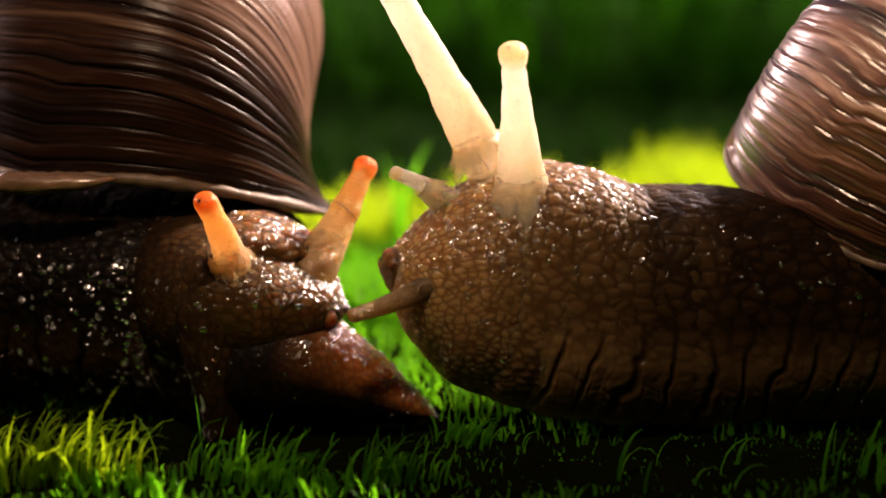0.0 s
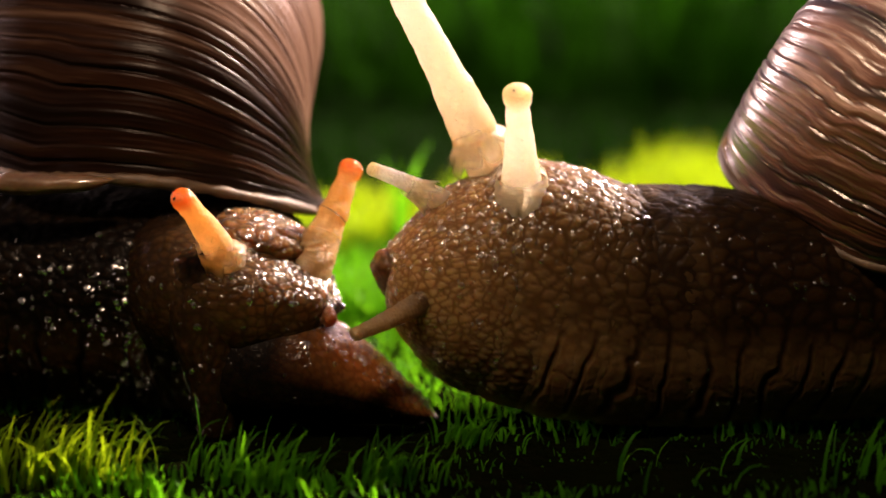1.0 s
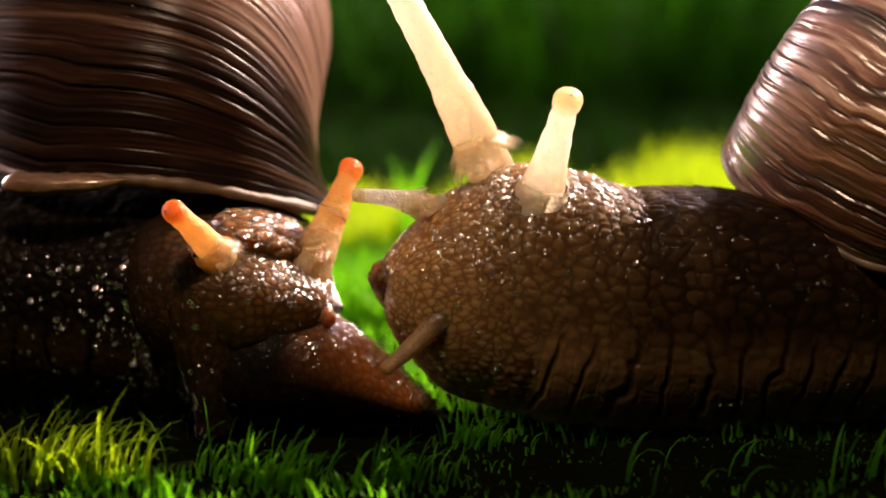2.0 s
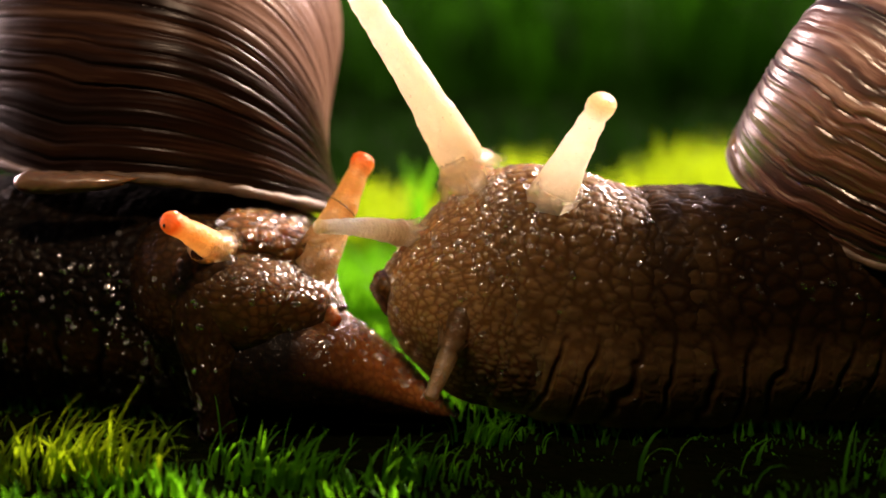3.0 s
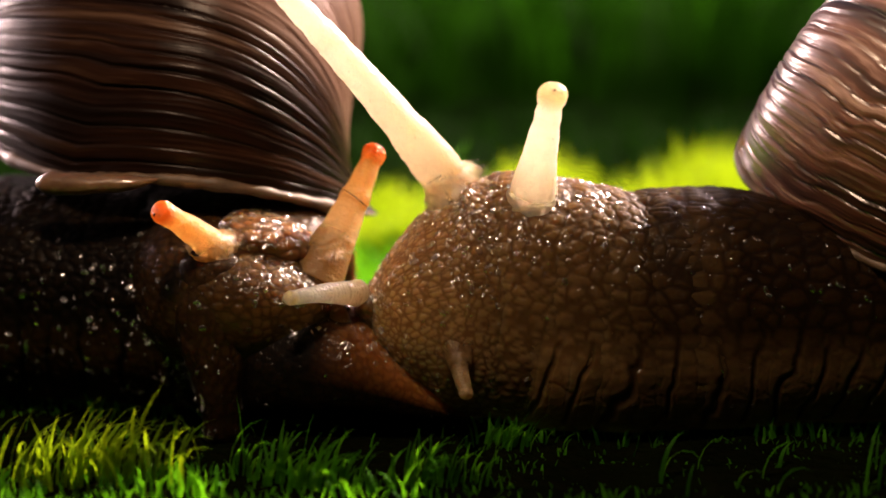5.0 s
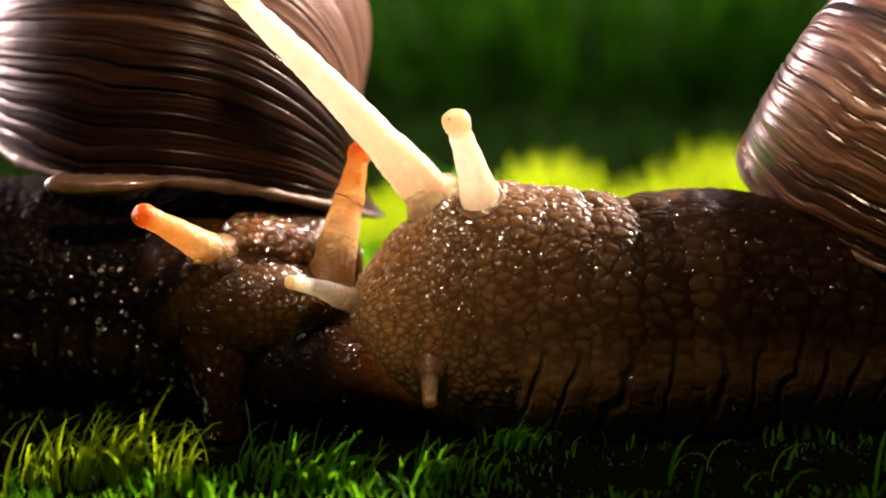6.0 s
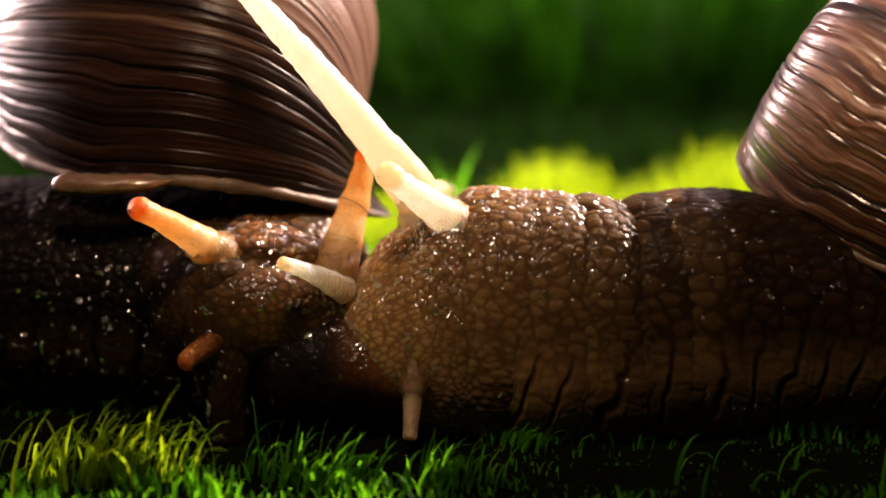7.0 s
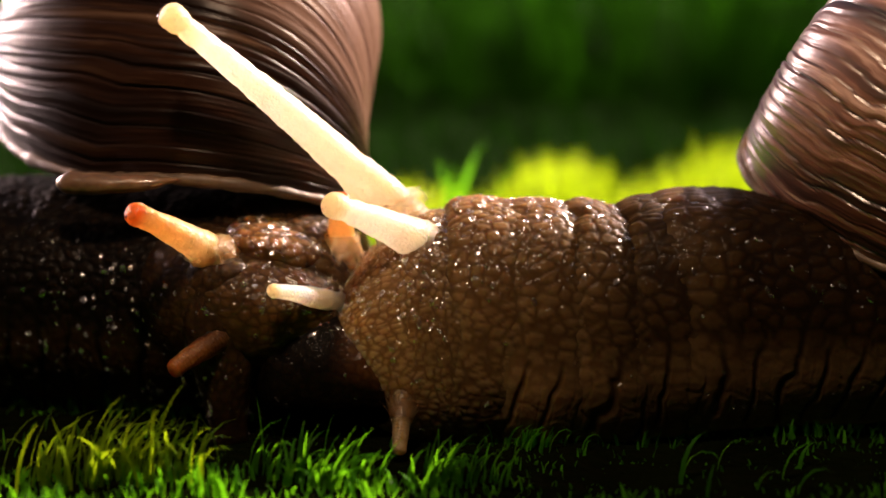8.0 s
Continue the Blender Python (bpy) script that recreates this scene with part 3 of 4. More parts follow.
def blades(name, x, y, height, width, lean, material, label, seed, droop=0.6, rows=6, facing=None):
    """Grass: bent, folded, pointed blades rooted at x, y."""
    rng = np.random.RandomState(seed)
    n = len(x)
    head = rng.uniform(0, 2 * np.pi, n) if facing is None else rng.normal(facing, 1.0, n)
    lean = lean * (0.3 + rng.rand(n))
    q = np.linspace(0, 1, rows)
    bend = lean[:, None] * q + droop * rng.rand(n)[:, None] * q ** 2.2
    stepx = np.sin(bend) / (rows - 1) * height[:, None]
    stepz = np.cos(bend) / (rows - 1) * height[:, None]
    dx = np.cumsum(stepx, 1) - stepx[:, :1]
    dz = np.cumsum(stepz, 1) - stepz[:, :1]
    cx = x[:, None] + dx * np.cos(head)[:, None]
    cy = y[:, None] + dx * np.sin(head)[:, None]
    cz = hills(x, y)[:, None] - 0.3 + dz
    turn = head + np.pi / 2 + rng.uniform(-0.9, 0.9, n)
    half = width[:, None] * np.array([0.8, 1.0, 0.95, 0.8, 0.5, 0.04])[None, :rows] / 2
    sx, sy = np.cos(turn)[:, None] * half, np.sin(turn)[:, None] * half
    fold = 0.35 * half
    left = np.stack([cx - sx, cy - sy, cz], -1)
    mid = np.stack([cx + fold * np.cos(head)[:, None], cy + fold * np.sin(head)[:, None], cz - fold * 0.3], -1)
    right = np.stack([cx + sx, cy + sy, cz], -1)
    pts = np.stack([left, mid, right], 2).reshape(-1, 3)
    base = (np.arange(n) * rows * 3)[:, None, None]
    r = (np.arange(rows - 1) * 3)[None, :, None]
    quad = np.array([[0, 1, 4, 3], [1, 2, 5, 4]])
    faces = (base[..., None] + r[..., None] + quad[None, None]).reshape(-1, 4)
    along = np.tile(np.repeat(q, 3), n)
    ob = new(name, mesh_from(name, pts, faces, material, True, {"along": along}))
    return tagged(ob, label, "grass", kind="stuff")


def field(n, x0, x1, y0, y1, seed):
    rng = np.random.RandomState(seed)
    return rng.uniform(x0, x1, n), rng.uniform(y0, y1, n), rng


def build_lawn():
    ground_sheet()
    x, y, r = field(21000, -85, 85, -75, 34, 11)
    # lawn thinned in front so near-black soil stands in for the snails' shade
    bare = 1 / (1 + np.exp(-(x + 14 + 0.25 * y) / 3.0)) * (y < -4)
    keep = r.rand(len(x)) > np.interp(x, [2, 16, 22, 30], [0.35, 0.8, 0.7, 0.2]) * bare
    keep &= ~((y > -12.5) & (y < 3) & (x < 1) & (r.rand(len(x)) > 0.06))
    x, y = x[keep], y[keep]
    d = (0.75 + 0.5 * np.sin(x * 0.35 + 1) * np.sin(y * 0.4)) * (1 - np.interp(x, [2, 16], [0.35, 0.55]) * bare[keep])
    d = d * np.interp(y, [-18, -13, -2, 6], [1.0, 0.62, 0.62, 1.0])
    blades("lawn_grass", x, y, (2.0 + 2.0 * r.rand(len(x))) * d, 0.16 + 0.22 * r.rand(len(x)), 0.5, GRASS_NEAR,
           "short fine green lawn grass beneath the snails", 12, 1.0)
    # taller tufts in front, bent over to one side
    for cx, cy, spread, n, tall in ((-38.5, -15, 1.8, 30, 7.5), (-34.0, -14.5, 1.5, 36, 8.2), (-31, -15, 1.3, 34, 8.8), (-27.5, -15.5, 2.0, 26, 6.4),
                                    (-19.5, -14, 1.5, 16, 6.0), (-15, -15, 1.6, 38, 5.8), (-12.5, -16, 1.2, 26, 4.6), (-6.5, -15, 1.4, 28, 5.2),
                                    (-3, -14, 1.5, 26, 4.8), (2, -4, 1.6, 60, 3.4), (26, -14, 6, 10, 5.0), (36, -15, 3.0, 16, 5.5)):
        rr = np.random.RandomState(int(cx * 7 + 500))
        x, y = rr.normal(cx, spread, n), rr.normal(cy, spread * 0.5, n)
        # left tufts take a yellower grass: sunlight put into the colour
        blades("grass_tuft", x, y, tall * (0.55 + 0.6 * rr.rand(n)), 0.20 + 0.26 * rr.rand(n), 0.55, GRASS_TUFT_SUN if cx < -20 else GRASS_NEAR,
               "tuft of thin curved green grass blades", int(cx * 3 + 300), 1.9, facing=0.1)
    x, y, r = field(9000, -70, 110, 34, 62, 21)
    blades("lawn_grass", x, y, 4 + 4 * r.rand(len(x)), 0.3 + 0.4 * r.rand(len(x)), 0.4, GRASS_NEAR,
           "short green grass behind the snails", 22, 0.7)
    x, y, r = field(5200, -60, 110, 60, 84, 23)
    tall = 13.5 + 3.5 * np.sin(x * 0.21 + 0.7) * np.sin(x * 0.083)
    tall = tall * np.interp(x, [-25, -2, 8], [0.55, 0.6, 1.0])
    blades("lawn_grass", x, y, tall * (0.7 + 0.45 * r.rand(len(x))), 0.5 + 0.7 * r.rand(len(x)), 0.25, GRASS_SUN_TINT,
           "yellow-green grass behind the snails, coloured bright as if sunlit", 24, 0.5)
    r = np.random.RandomState(31)
    x, y = r.normal(-5, 1.8, 8), r.normal(62, 2, 8)
    blades("grass_tuft", x, y, 15 + 5 * r.rand(8), 1.3 + 0.8 * r.rand(8), 0.3, GRASS_NEAR, "tall pointed green blades behind the snails", 32, 0.5)
    # level ground; the dark band's shade is in the blade colour
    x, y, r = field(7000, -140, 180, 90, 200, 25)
    blades("lawn_grass", x, y, 5 + 6 * r.rand(len(x)), 0.6 + 0.8 * r.rand(len(x)), 0.4, GRASS_SHADE_TINT,
           "short green grass coloured dark to stand for shade", 26, 0.7)
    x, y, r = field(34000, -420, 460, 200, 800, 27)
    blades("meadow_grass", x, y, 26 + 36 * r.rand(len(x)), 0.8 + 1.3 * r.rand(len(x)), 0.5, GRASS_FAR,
           "tall meadow grass with shade put into its deep green", 28, 0.7)


build_lawn()


def sky_blocking_wall():
    """An unseen dark wall far behind and beside the viewer, added to block sky."""
    bm = bmesh.new()
    ring = [(-1400, 700), (-1300, -300), (-700, -800), (700, -800), (1300, -300), (1400, 700)]
    for (x0, y0), (x1, y1) in zip(ring, ring[1:]):
        out = Vector((y1 - y0, x0 - x1, 0)).normalized() * -60
        low = [Vector((x0, y0, -20)), Vector((x1, y1, -20)), Vector((x1, y1, -20)) + out, Vector((x0, y0, -20)) + out]
        v = [bm.verts.new(p * MM) for p in low] + [bm.verts.new((p + Vector((0, 0, 3000))) * MM) for p in low]
        for f in ((0, 1, 2, 3), (7, 6, 5, 4), (0, 4, 5, 1), (1, 5, 6, 2), (2, 6, 7, 3), (3, 7, 4, 0)):
            bm.faces.new([v[i] for i in f])
    bmesh.ops.recalc_face_normals(bm, faces=bm.faces)
    me = bpy.data.meshes.new("wall")
    bm.to_mesh(me)
    bm.free()
    me.materials.append(BLOCKER)
    tagged(new("sky_blocker_south", me), "unseen dark wall added to block the sky", "wall", kind="structure")


sky_blocking_wall()

# ---- the crawling snail, which stretches its pale head forward ----
R_BODY = [
    # distance, centre x y z, half width, up, down
    (-5.2, -5.2, 2.0, 14.2, 0.0, 0.0, 0.0), (-4.6, -4.6, 2.0, 14.2, 2.2, 1.9, 1.6), (-3.3, -3.3, 2.0, 14.0, 4.4, 4.4, 4.4),
    (-1.2, -1.2, 2.2, 13.6, 6.3, 7.2, 6.8), (0.8, 0.8, 2.5, 13.2, 7.3, 9.2, 8.4), (3.4, 3.4, 2.8, 12.6, 8.0, 11.1, 9.8),
    (6.0, 6.0, 3.0, 12.2, 8.4, 12.0, 10.3), (9.0, 9.0, 3.0, 11.6, 8.6, 12.3, 10.6), (12.7, 12.7, 3.2, 10.8, 8.8, 12.0, 10.5),
    (16.3, 16.3, 3.5, 10.2, 9.0, 11.5, 10.4), (21.5, 21.5, 4.0, 10.0, 9.4, 11.4, 10.4), (26.6, 26.6, 5.0, 9.8, 9.8, 11.2, 10.2),
    (31.8, 31.8, 6.0, 9.6, 10.0, 10.6, 10.0), (37.0, 37.0, 7.0, 9.0, 10.2, 9.8, 9.4), (45.0, 45.0, 9.0, 7.6, 9.6, 7.8, 8.0),
    (53.0, 53.0, 11.0, 5.6, 8.0, 5.0, 6.0), (64.0, 64.0, 13.0, 2.6, 5.0, 2.0, 2.9), (72.0, 72.0, 15.0, 0.8, 0.4, 0.3, 0.6),
]
R_FLAP = [(0, -5.4, 0.5, 16.2, 0.0, 0.0, 0.0), (1, -5.0, 0.6, 15.8, 1.5, 0.9, 0.9), (3, -4.3, 0.8, 14.2, 2.0, 1.0, 1.2), (5, -3.6, 1.0, 12.4, 1.4, 0.8, 0.9), (6, -3.2, 1.2, 11.4, 0.0, 0.0, 0.0)]
R_HINGE = (7.0, 3.0, 20.2)
R_NECK = ((1.5, 15.0), (5.5, 19.0), (9.5, 23.0), (13.5, 27.5))


def at(p):
    return Vector(p) * MM


def build_crawling_snail():
    root = tagged(new("snail"), "brown snail with pale tentacles crawling on grass, neck stretched out", "snail")
    p = {}
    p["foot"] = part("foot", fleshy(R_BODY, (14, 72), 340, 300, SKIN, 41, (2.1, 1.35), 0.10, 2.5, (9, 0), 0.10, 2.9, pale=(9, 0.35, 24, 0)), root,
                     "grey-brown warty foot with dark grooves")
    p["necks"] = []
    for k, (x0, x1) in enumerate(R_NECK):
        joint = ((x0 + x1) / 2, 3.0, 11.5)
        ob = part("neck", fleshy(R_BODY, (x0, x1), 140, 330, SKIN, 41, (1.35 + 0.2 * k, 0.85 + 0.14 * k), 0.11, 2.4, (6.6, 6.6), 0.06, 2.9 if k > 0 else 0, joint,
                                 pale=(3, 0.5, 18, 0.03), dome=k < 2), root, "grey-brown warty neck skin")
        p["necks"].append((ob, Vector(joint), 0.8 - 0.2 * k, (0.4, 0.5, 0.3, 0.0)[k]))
    # pale face: skin tone plus backlit glow put into the colour
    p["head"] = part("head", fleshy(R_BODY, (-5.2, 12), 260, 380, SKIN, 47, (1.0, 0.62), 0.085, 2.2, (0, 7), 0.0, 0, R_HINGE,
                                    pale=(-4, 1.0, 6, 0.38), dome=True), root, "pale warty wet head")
    slick = part("slime", slime_beads(p["head"].data, 1500, 5, lambda c, v: np.clip(v[:, 2] + 0.1, 0, 1) ** 2 * np.where(c[:, 0] > -4, 2.0, 1)
                                      + np.clip(-v[:, 0] - 0.1, 0, 1) * 0.9 + 0.06, (0.10, 0.34)), p["head"], "wet slime droplets")
    tagged(slick, kind="stuff")
    for (ob, *_), n in zip(p["necks"][:3], (500, 350, 160)):
        tagged(part("slime", slime_beads(ob.data, n, 6, lambda c, v: np.clip(v[:, 2] - 0.1, 0, 1) ** 1.5 + 0.025, (0.10, 0.34)), ob, "wet slime droplets"), kind="stuff")
    tagged(part("slime", slime_beads(p["foot"].data, 320, 7, lambda c, v: (v[:, 1] < 0) * 0.3 * (c[:, 0] < 45) + (v[:, 2] > 0.5) * (c[:, 0] < 20), (0.08, 0.28)), p["foot"],
                "wet slime droplets"), kind="stuff")
    flap = part("mouth_flap", fleshy(R_FLAP, (0, 6), 60, 60, SKIN_DARK, 49, (0.7, 0.7), 0.06, 2.1, (0, 0), 0, 0, R_HINGE, pale=(0, 1.2, 6, 1.2)), p["head"],
                "dark reddish mouth flap")
    me, edge = shell_mesh(-1, 61, 0.616, 9.07, 12.9, 14.06, 0.635, 2.77, 1.3, 0.32, SHELL, 19.5, 10.0)
    sh = part("shell", me, root, "glossy ridged brown shell")
    sh.matrix_basis = pose(48.1 * MM, 10.9 * MM, 30.3 * MM, 1.5, 22.6, -42.3)
    part("lip", rim_mesh(edge, 0.6, LIP), sh, "pale brown shell lip")
    mantle = part("mantle", rim_mesh(edge * 0.955, 1.1, SKIN, 0.0, 0.5), sh, "wet warty mantle edge under the shell")
    tagged(part("slime", slime_beads(mantle.data, 900, 62, lambda c, v: 1.0 + 0 * c[:, 0], (0.12, 0.42)), mantle, "wet slime droplets"), kind="stuff")
    p["near"] = tentacle(root, 17.5, 2.9, 0.92, 1.22, HORN_PALE, 71, "pale translucent tentacle", 0.3, eye_size=0.16, buried=3.0, drops=60)
    p["far"] = tentacle(root, 32.0, 2.3, 0.95, 1.28, HORN_PALE, 72, "long pale translucent tentacle", 0.4, buried=1.0, drops=260)
    p["feeler_far"] = tentacle(root, 9.5, 1.25, 0.52, 0.60, HORN_PALE, 73, "short pale feeler", 0.25, False, buried=1.0, drops=20)
    p["feeler_near"] = tentacle(root, 9.5, 1.25, 0.55, 0.60, HORN_DULL, 74, "short wet brown feeler", -0.2, False, drops=60)
    p["roots"] = {"near": collar(root, 2.25, 2.6, 3.6, HORN_PALE, 75), "far": collar(root, 2.02, 2.4, 2.6, HORN_PALE, 76),
                  "feeler_far": collar(root, 1.0, 1.2, 2.2, HORN_PALE, 77), "feeler_near": collar(root, 1.0, 1.2, 2.2, HORN_DULL, 78)}
    return root, p


# ---- the waiting snail, which faces the viewer and turns its orange-horned head ----
L_BODY = [
    (0, -75, 16, 8.0, 0.0, 0.0, 0.0), (5, -70, 16, 9.0, 8.0, 7.5, 8.5), (15, -60, 15, 10.0, 12.0, 9.0, 10.5), (28, -47, 15, 10.2, 13.5, 10.0, 10.7),
    (40, -36, 14, 10.0, 13.5, 10.0, 10.5), (48, -28, 12, 10.0, 13.0, 9.6, 10.5), (54, -22, 10, 9.8, 11.0, 9.2, 10.2), (60, -16, 6, 9.4, 7.0, 7.5, 9.6),
    (64, -12, 6, 9.0, 0.0, 0.0, 0.0),
]
L_HEAD = [
    (0, -33, 11, 11.0, 0.0, 0.0, 0.0), (3, -30, 10, 11.2, 4.5, 5.0, 5.0), (7, -26, 7.5, 11.6, 7.0, 6.6, 7.0), (12, -21, 4.6, 11.8, 8.4, 6.6, 7.6),
    (16, -17, 2.8, 11.8, 8.0, 5.2, 7.4), (20, -13, 1.8, 11.4, 6.0, 3.9, 6.0), (22.5, -10.5, 1.2, 11.0, 3.6, 2.4, 4.2), (24.3, -8.7, 1.0, 10.6, 0.0, 0.0, 0.0),
]
L_MANTLE = [
    (0, -40.6, 1.4, 22.4, 0.0, 0.0, 0.0), (0.8, -39.8, 1.0, 22.4, 1.0, 0.7, 0.6), (3, -37.6, 0.6, 22.3, 1.3, 0.95, 0.8), (6, -34.6, 0.5, 22.4, 1.2, 0.8, 0.75),
    (9.5, -31.1, 0.8, 22.6, 0.9, 0.45, 0.5), (11.5, -29.1, 1.2, 22.8, 0.0, 0.0, 0.0),
]
L_LOBE = [
    (0, -20.4, 1.5, 16.5, 0.0, 0.0, 0.0), (1.5, -20.5, 0.4, 15.0, 3.2, 3.0, 3.0), (4, -20.5, -1.2, 11.8, 3.8, 3.2, 3.2), (7, -20.4, -2.2, 8.2, 3.2, 2.7, 2.7),
    (10, -20.2, -3.0, 5.0, 2.3, 2.1, 2.1), (13, -19.9, -3.6, 1.8, 1.7, 1.5, 1.5), (15, -19.8, -3.9, -0.4, 1.3, 1.0, 1.0), (16, -19.8, -4.0, -1.2, 0.0, 0.0, 0.0),
]
L_FOLD = [
    (0, -21.5, 4.4, 16.8, 0.0, 0.0, 0.0), (1.5, -20.0, 4.2, 17.0, 3.2, 1.5, 1.6), (4, -17.4, 3.8, 17.0, 4.6, 1.9, 2.0), (6.5, -14.8, 3.2, 16.4, 4.0, 1.7, 1.9),
    (8.7, -12.4, 2.8, 15.6, 2.6, 1.3, 1.4), (10, -11.0, 2.6, 15.0, 0.0, 0.0, 0.0),
]
L_FRONT = [
    (0, -24, 3, 5.0, 0.0, 0.0, 0.0), (3, -21, 2.6, 5.0, 6.0, 5.0, 4.8), (7, -17, 2.0, 5.0, 7.2, 6.5, 5.0), (11, -13, 1.5, 4.6, 6.6, 6.0, 4.6),
    (15, -9, 1.0, 3.6, 5.0, 4.4, 3.6), (19, -5, 0.5, 2.2, 3.2, 2.6, 2.2), (22, -2, 0.2, 1.1, 1.6, 1.2, 1.1), (23.6, -0.6, 0.0, 0.7, 0.0, 0.0, 0.0),
]


def build_waiting_snail():
    root = tagged(new("snail"), "dark snail with orange tentacles, head turned aside on grass", "snail")
    p = {}
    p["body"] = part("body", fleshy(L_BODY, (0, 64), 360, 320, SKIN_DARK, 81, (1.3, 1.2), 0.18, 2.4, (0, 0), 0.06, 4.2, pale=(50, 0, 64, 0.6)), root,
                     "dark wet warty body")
    # black front and rust crest: shade and backlight painted into the skin colour
    p["foot"] = part("foot", fleshy(L_FRONT, (0, 23.6), 170, 220, SKIN_RUST_GLOW, 83, (0.9, 0.9), 0.03, 2.1, pale=(9, 0, 17, 1.5), crest=(0.1, 0.9)), root,
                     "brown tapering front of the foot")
    # paler towards its right end: backlit glow put into the colour
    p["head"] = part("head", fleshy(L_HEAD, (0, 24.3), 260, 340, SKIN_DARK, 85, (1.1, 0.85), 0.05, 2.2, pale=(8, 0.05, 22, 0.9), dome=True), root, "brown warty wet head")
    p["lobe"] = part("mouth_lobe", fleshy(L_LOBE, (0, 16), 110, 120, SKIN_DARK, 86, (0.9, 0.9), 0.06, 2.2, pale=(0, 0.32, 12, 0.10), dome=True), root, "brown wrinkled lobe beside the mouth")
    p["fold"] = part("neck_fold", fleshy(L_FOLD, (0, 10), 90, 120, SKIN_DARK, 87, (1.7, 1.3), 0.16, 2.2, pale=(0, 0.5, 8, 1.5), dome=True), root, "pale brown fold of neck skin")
    for key, n, seed, fav in (("head", 900, 15, lambda c, v: np.clip(v[:, 0] * 0.8 + v[:, 2] * 0.6, 0, 1) ** 2 * 1.5 + 0.10),
                              ("foot", 800, 16, lambda c, v: np.clip(v[:, 0] * 0.5 + v[:, 2] - 0.5, 0, 1) ** 2 + 0.002),
                              ("lobe", 260, 18, lambda c, v: 0.2 + np.clip(-v[:, 0], 0, 1)),
                              ("fold", 240, 19, lambda c, v: 0.1 + np.clip(v[:, 2], 0, 1)),
                              ("body", 1500, 17, lambda c, v: (v[:, 1] < 0.1) * (c[:, 0] > -48) * (v[:, 2] < 0.55) * (0.2 + 0.8 * np.exp(-((c[:, 0] + 27) / 6) ** 2)))):
        tagged(part("slime", slime_beads(p[key].data, n, seed, fav, (0.10, 0.36)), p[key], "wet slime droplets"), kind="stuff")
    az, el = 2.626, 0.520
    me, edge = whorl_shell_mesh((math.cos(el) * math.cos(az), math.cos(el) * math.sin(az), math.sin(el)), 38.8, 24.55, 1.02, 1.022, -0.102, -0.987, -2.218, 1.134, 12.0,
                                63, 0.42, 12.0, 0.80, SHELL_DARK)
    sh = part("shell", me, root, "glossy ridged dark brown shell")
    sh.matrix_basis = pose(-10.0 * MM, 17.5 * MM, 16.4 * MM)
    part("lip", lip_mesh(edge, 0.6, LIP), sh, "pale brown thick shell lip")
    part("mantle", fleshy(L_MANTLE, (0, 11.5), 60, 40, MANTLE, 88, (1.0, 1.0), 0.05, 2.2), root, "pale tan mantle edge")
    p["near"] = tentacle(root, 12.0, 2.0, 0.85, 1.05, HORN_ORANGE, 91, "orange translucent tentacle", 0.25, buried=2.0, drops=90, eye_size=0.20)
    p["far"] = tentacle(root, 14.0, 2.35, 0.92, 1.10, HORN_ORANGE, 92, "orange translucent tentacle", -0.2, buried=2.0, drops=60, eye_size=0.20)
    arc = np.linspace(0, 5.6, 24)
    hair = np.stack([1.5 * np.cos(arc), 1.5 * np.sin(arc), 8.4 + 0.25 * np.sin(arc * 1.3)], -1)
    hair[-4:] *= np.array([1.08, 1.15, 1.25, 1.35])[:, None] ** np.array([1, 1, 0])
    a = np.linspace(0, 2 * np.pi, 6, endpoint=False)
    ring = np.stack([0.05 * np.cos(a), 0.05 * np.cos(a), 0.05 * np.sin(a)], -1)
    pts = np.concatenate([(hair[:, None] + ring[None]).reshape(-1, 3), hair[:1], hair[-1:]])
    part("hair", mesh_from("hair", pts, tube_faces(24, 6), EYE), p["far"], "thin dark hair stuck across the tentacle")
    p["feeler_near"] = tentacle(root, 6.5, 1.2, 0.7, 0.7, HORN_RUST, 93, "short rust-brown feeler", 0.1, False)
    p["feeler_far"] = tentacle(root, 7.0, 1.4, 0.8, 0.75, HORN_RUST, 94, "short rust-brown feeler", 0.1, False)
    p["roots"] = {"near": collar(root, 1.55, 1.4, 2.8, HORN_ORANGE, 95), "far": collar(root, 1.8, 1.1, 2.6, HORN_ORANGE, 96)}
    return root, p


crawler, crawler_parts = build_crawling_snail()
waiter, waiter_parts = build_waiting_snail()


# ---- what moves ----
def horn_pose(base, tip, length, spin=0.0):
    """A tentacle whose knob ends at tip and whose axis runs from base to tip; the rest is drawn into the head."""
    b, t = Vector(base), Vector(tip)
    d = (t - b).normalized()
    m = d.to_track_quat("Z", "Y").to_matrix().to_4x4()
    return Matrix.Translation((t - d * (length - 0.6)) * MM) @ m @ pose(0, 0, 0, 0, 0, spin)


def sleeve_pose(base, tip, out=0.3):
    """The root sleeve of a tentacle that runs from base to tip, which leaves the skin a little way out."""
    b, t = Vector(base), Vector(tip)
    return Matrix.Translation((b + (t - b).normalized() * out) * MM) @ (t - b).normalized().to_track_quat("Z", "Y").to_matrix().to_4x4()


def slide(rows, t):
    for (t0, *a), (t1, *b) in zip(rows, rows[1:]):
        if t <= t1:
            f = (t - t0) / (t1 - t0)
            return [u + (v - u) * f for u, v in zip(a, b)]
    return list(rows[-1][1:])


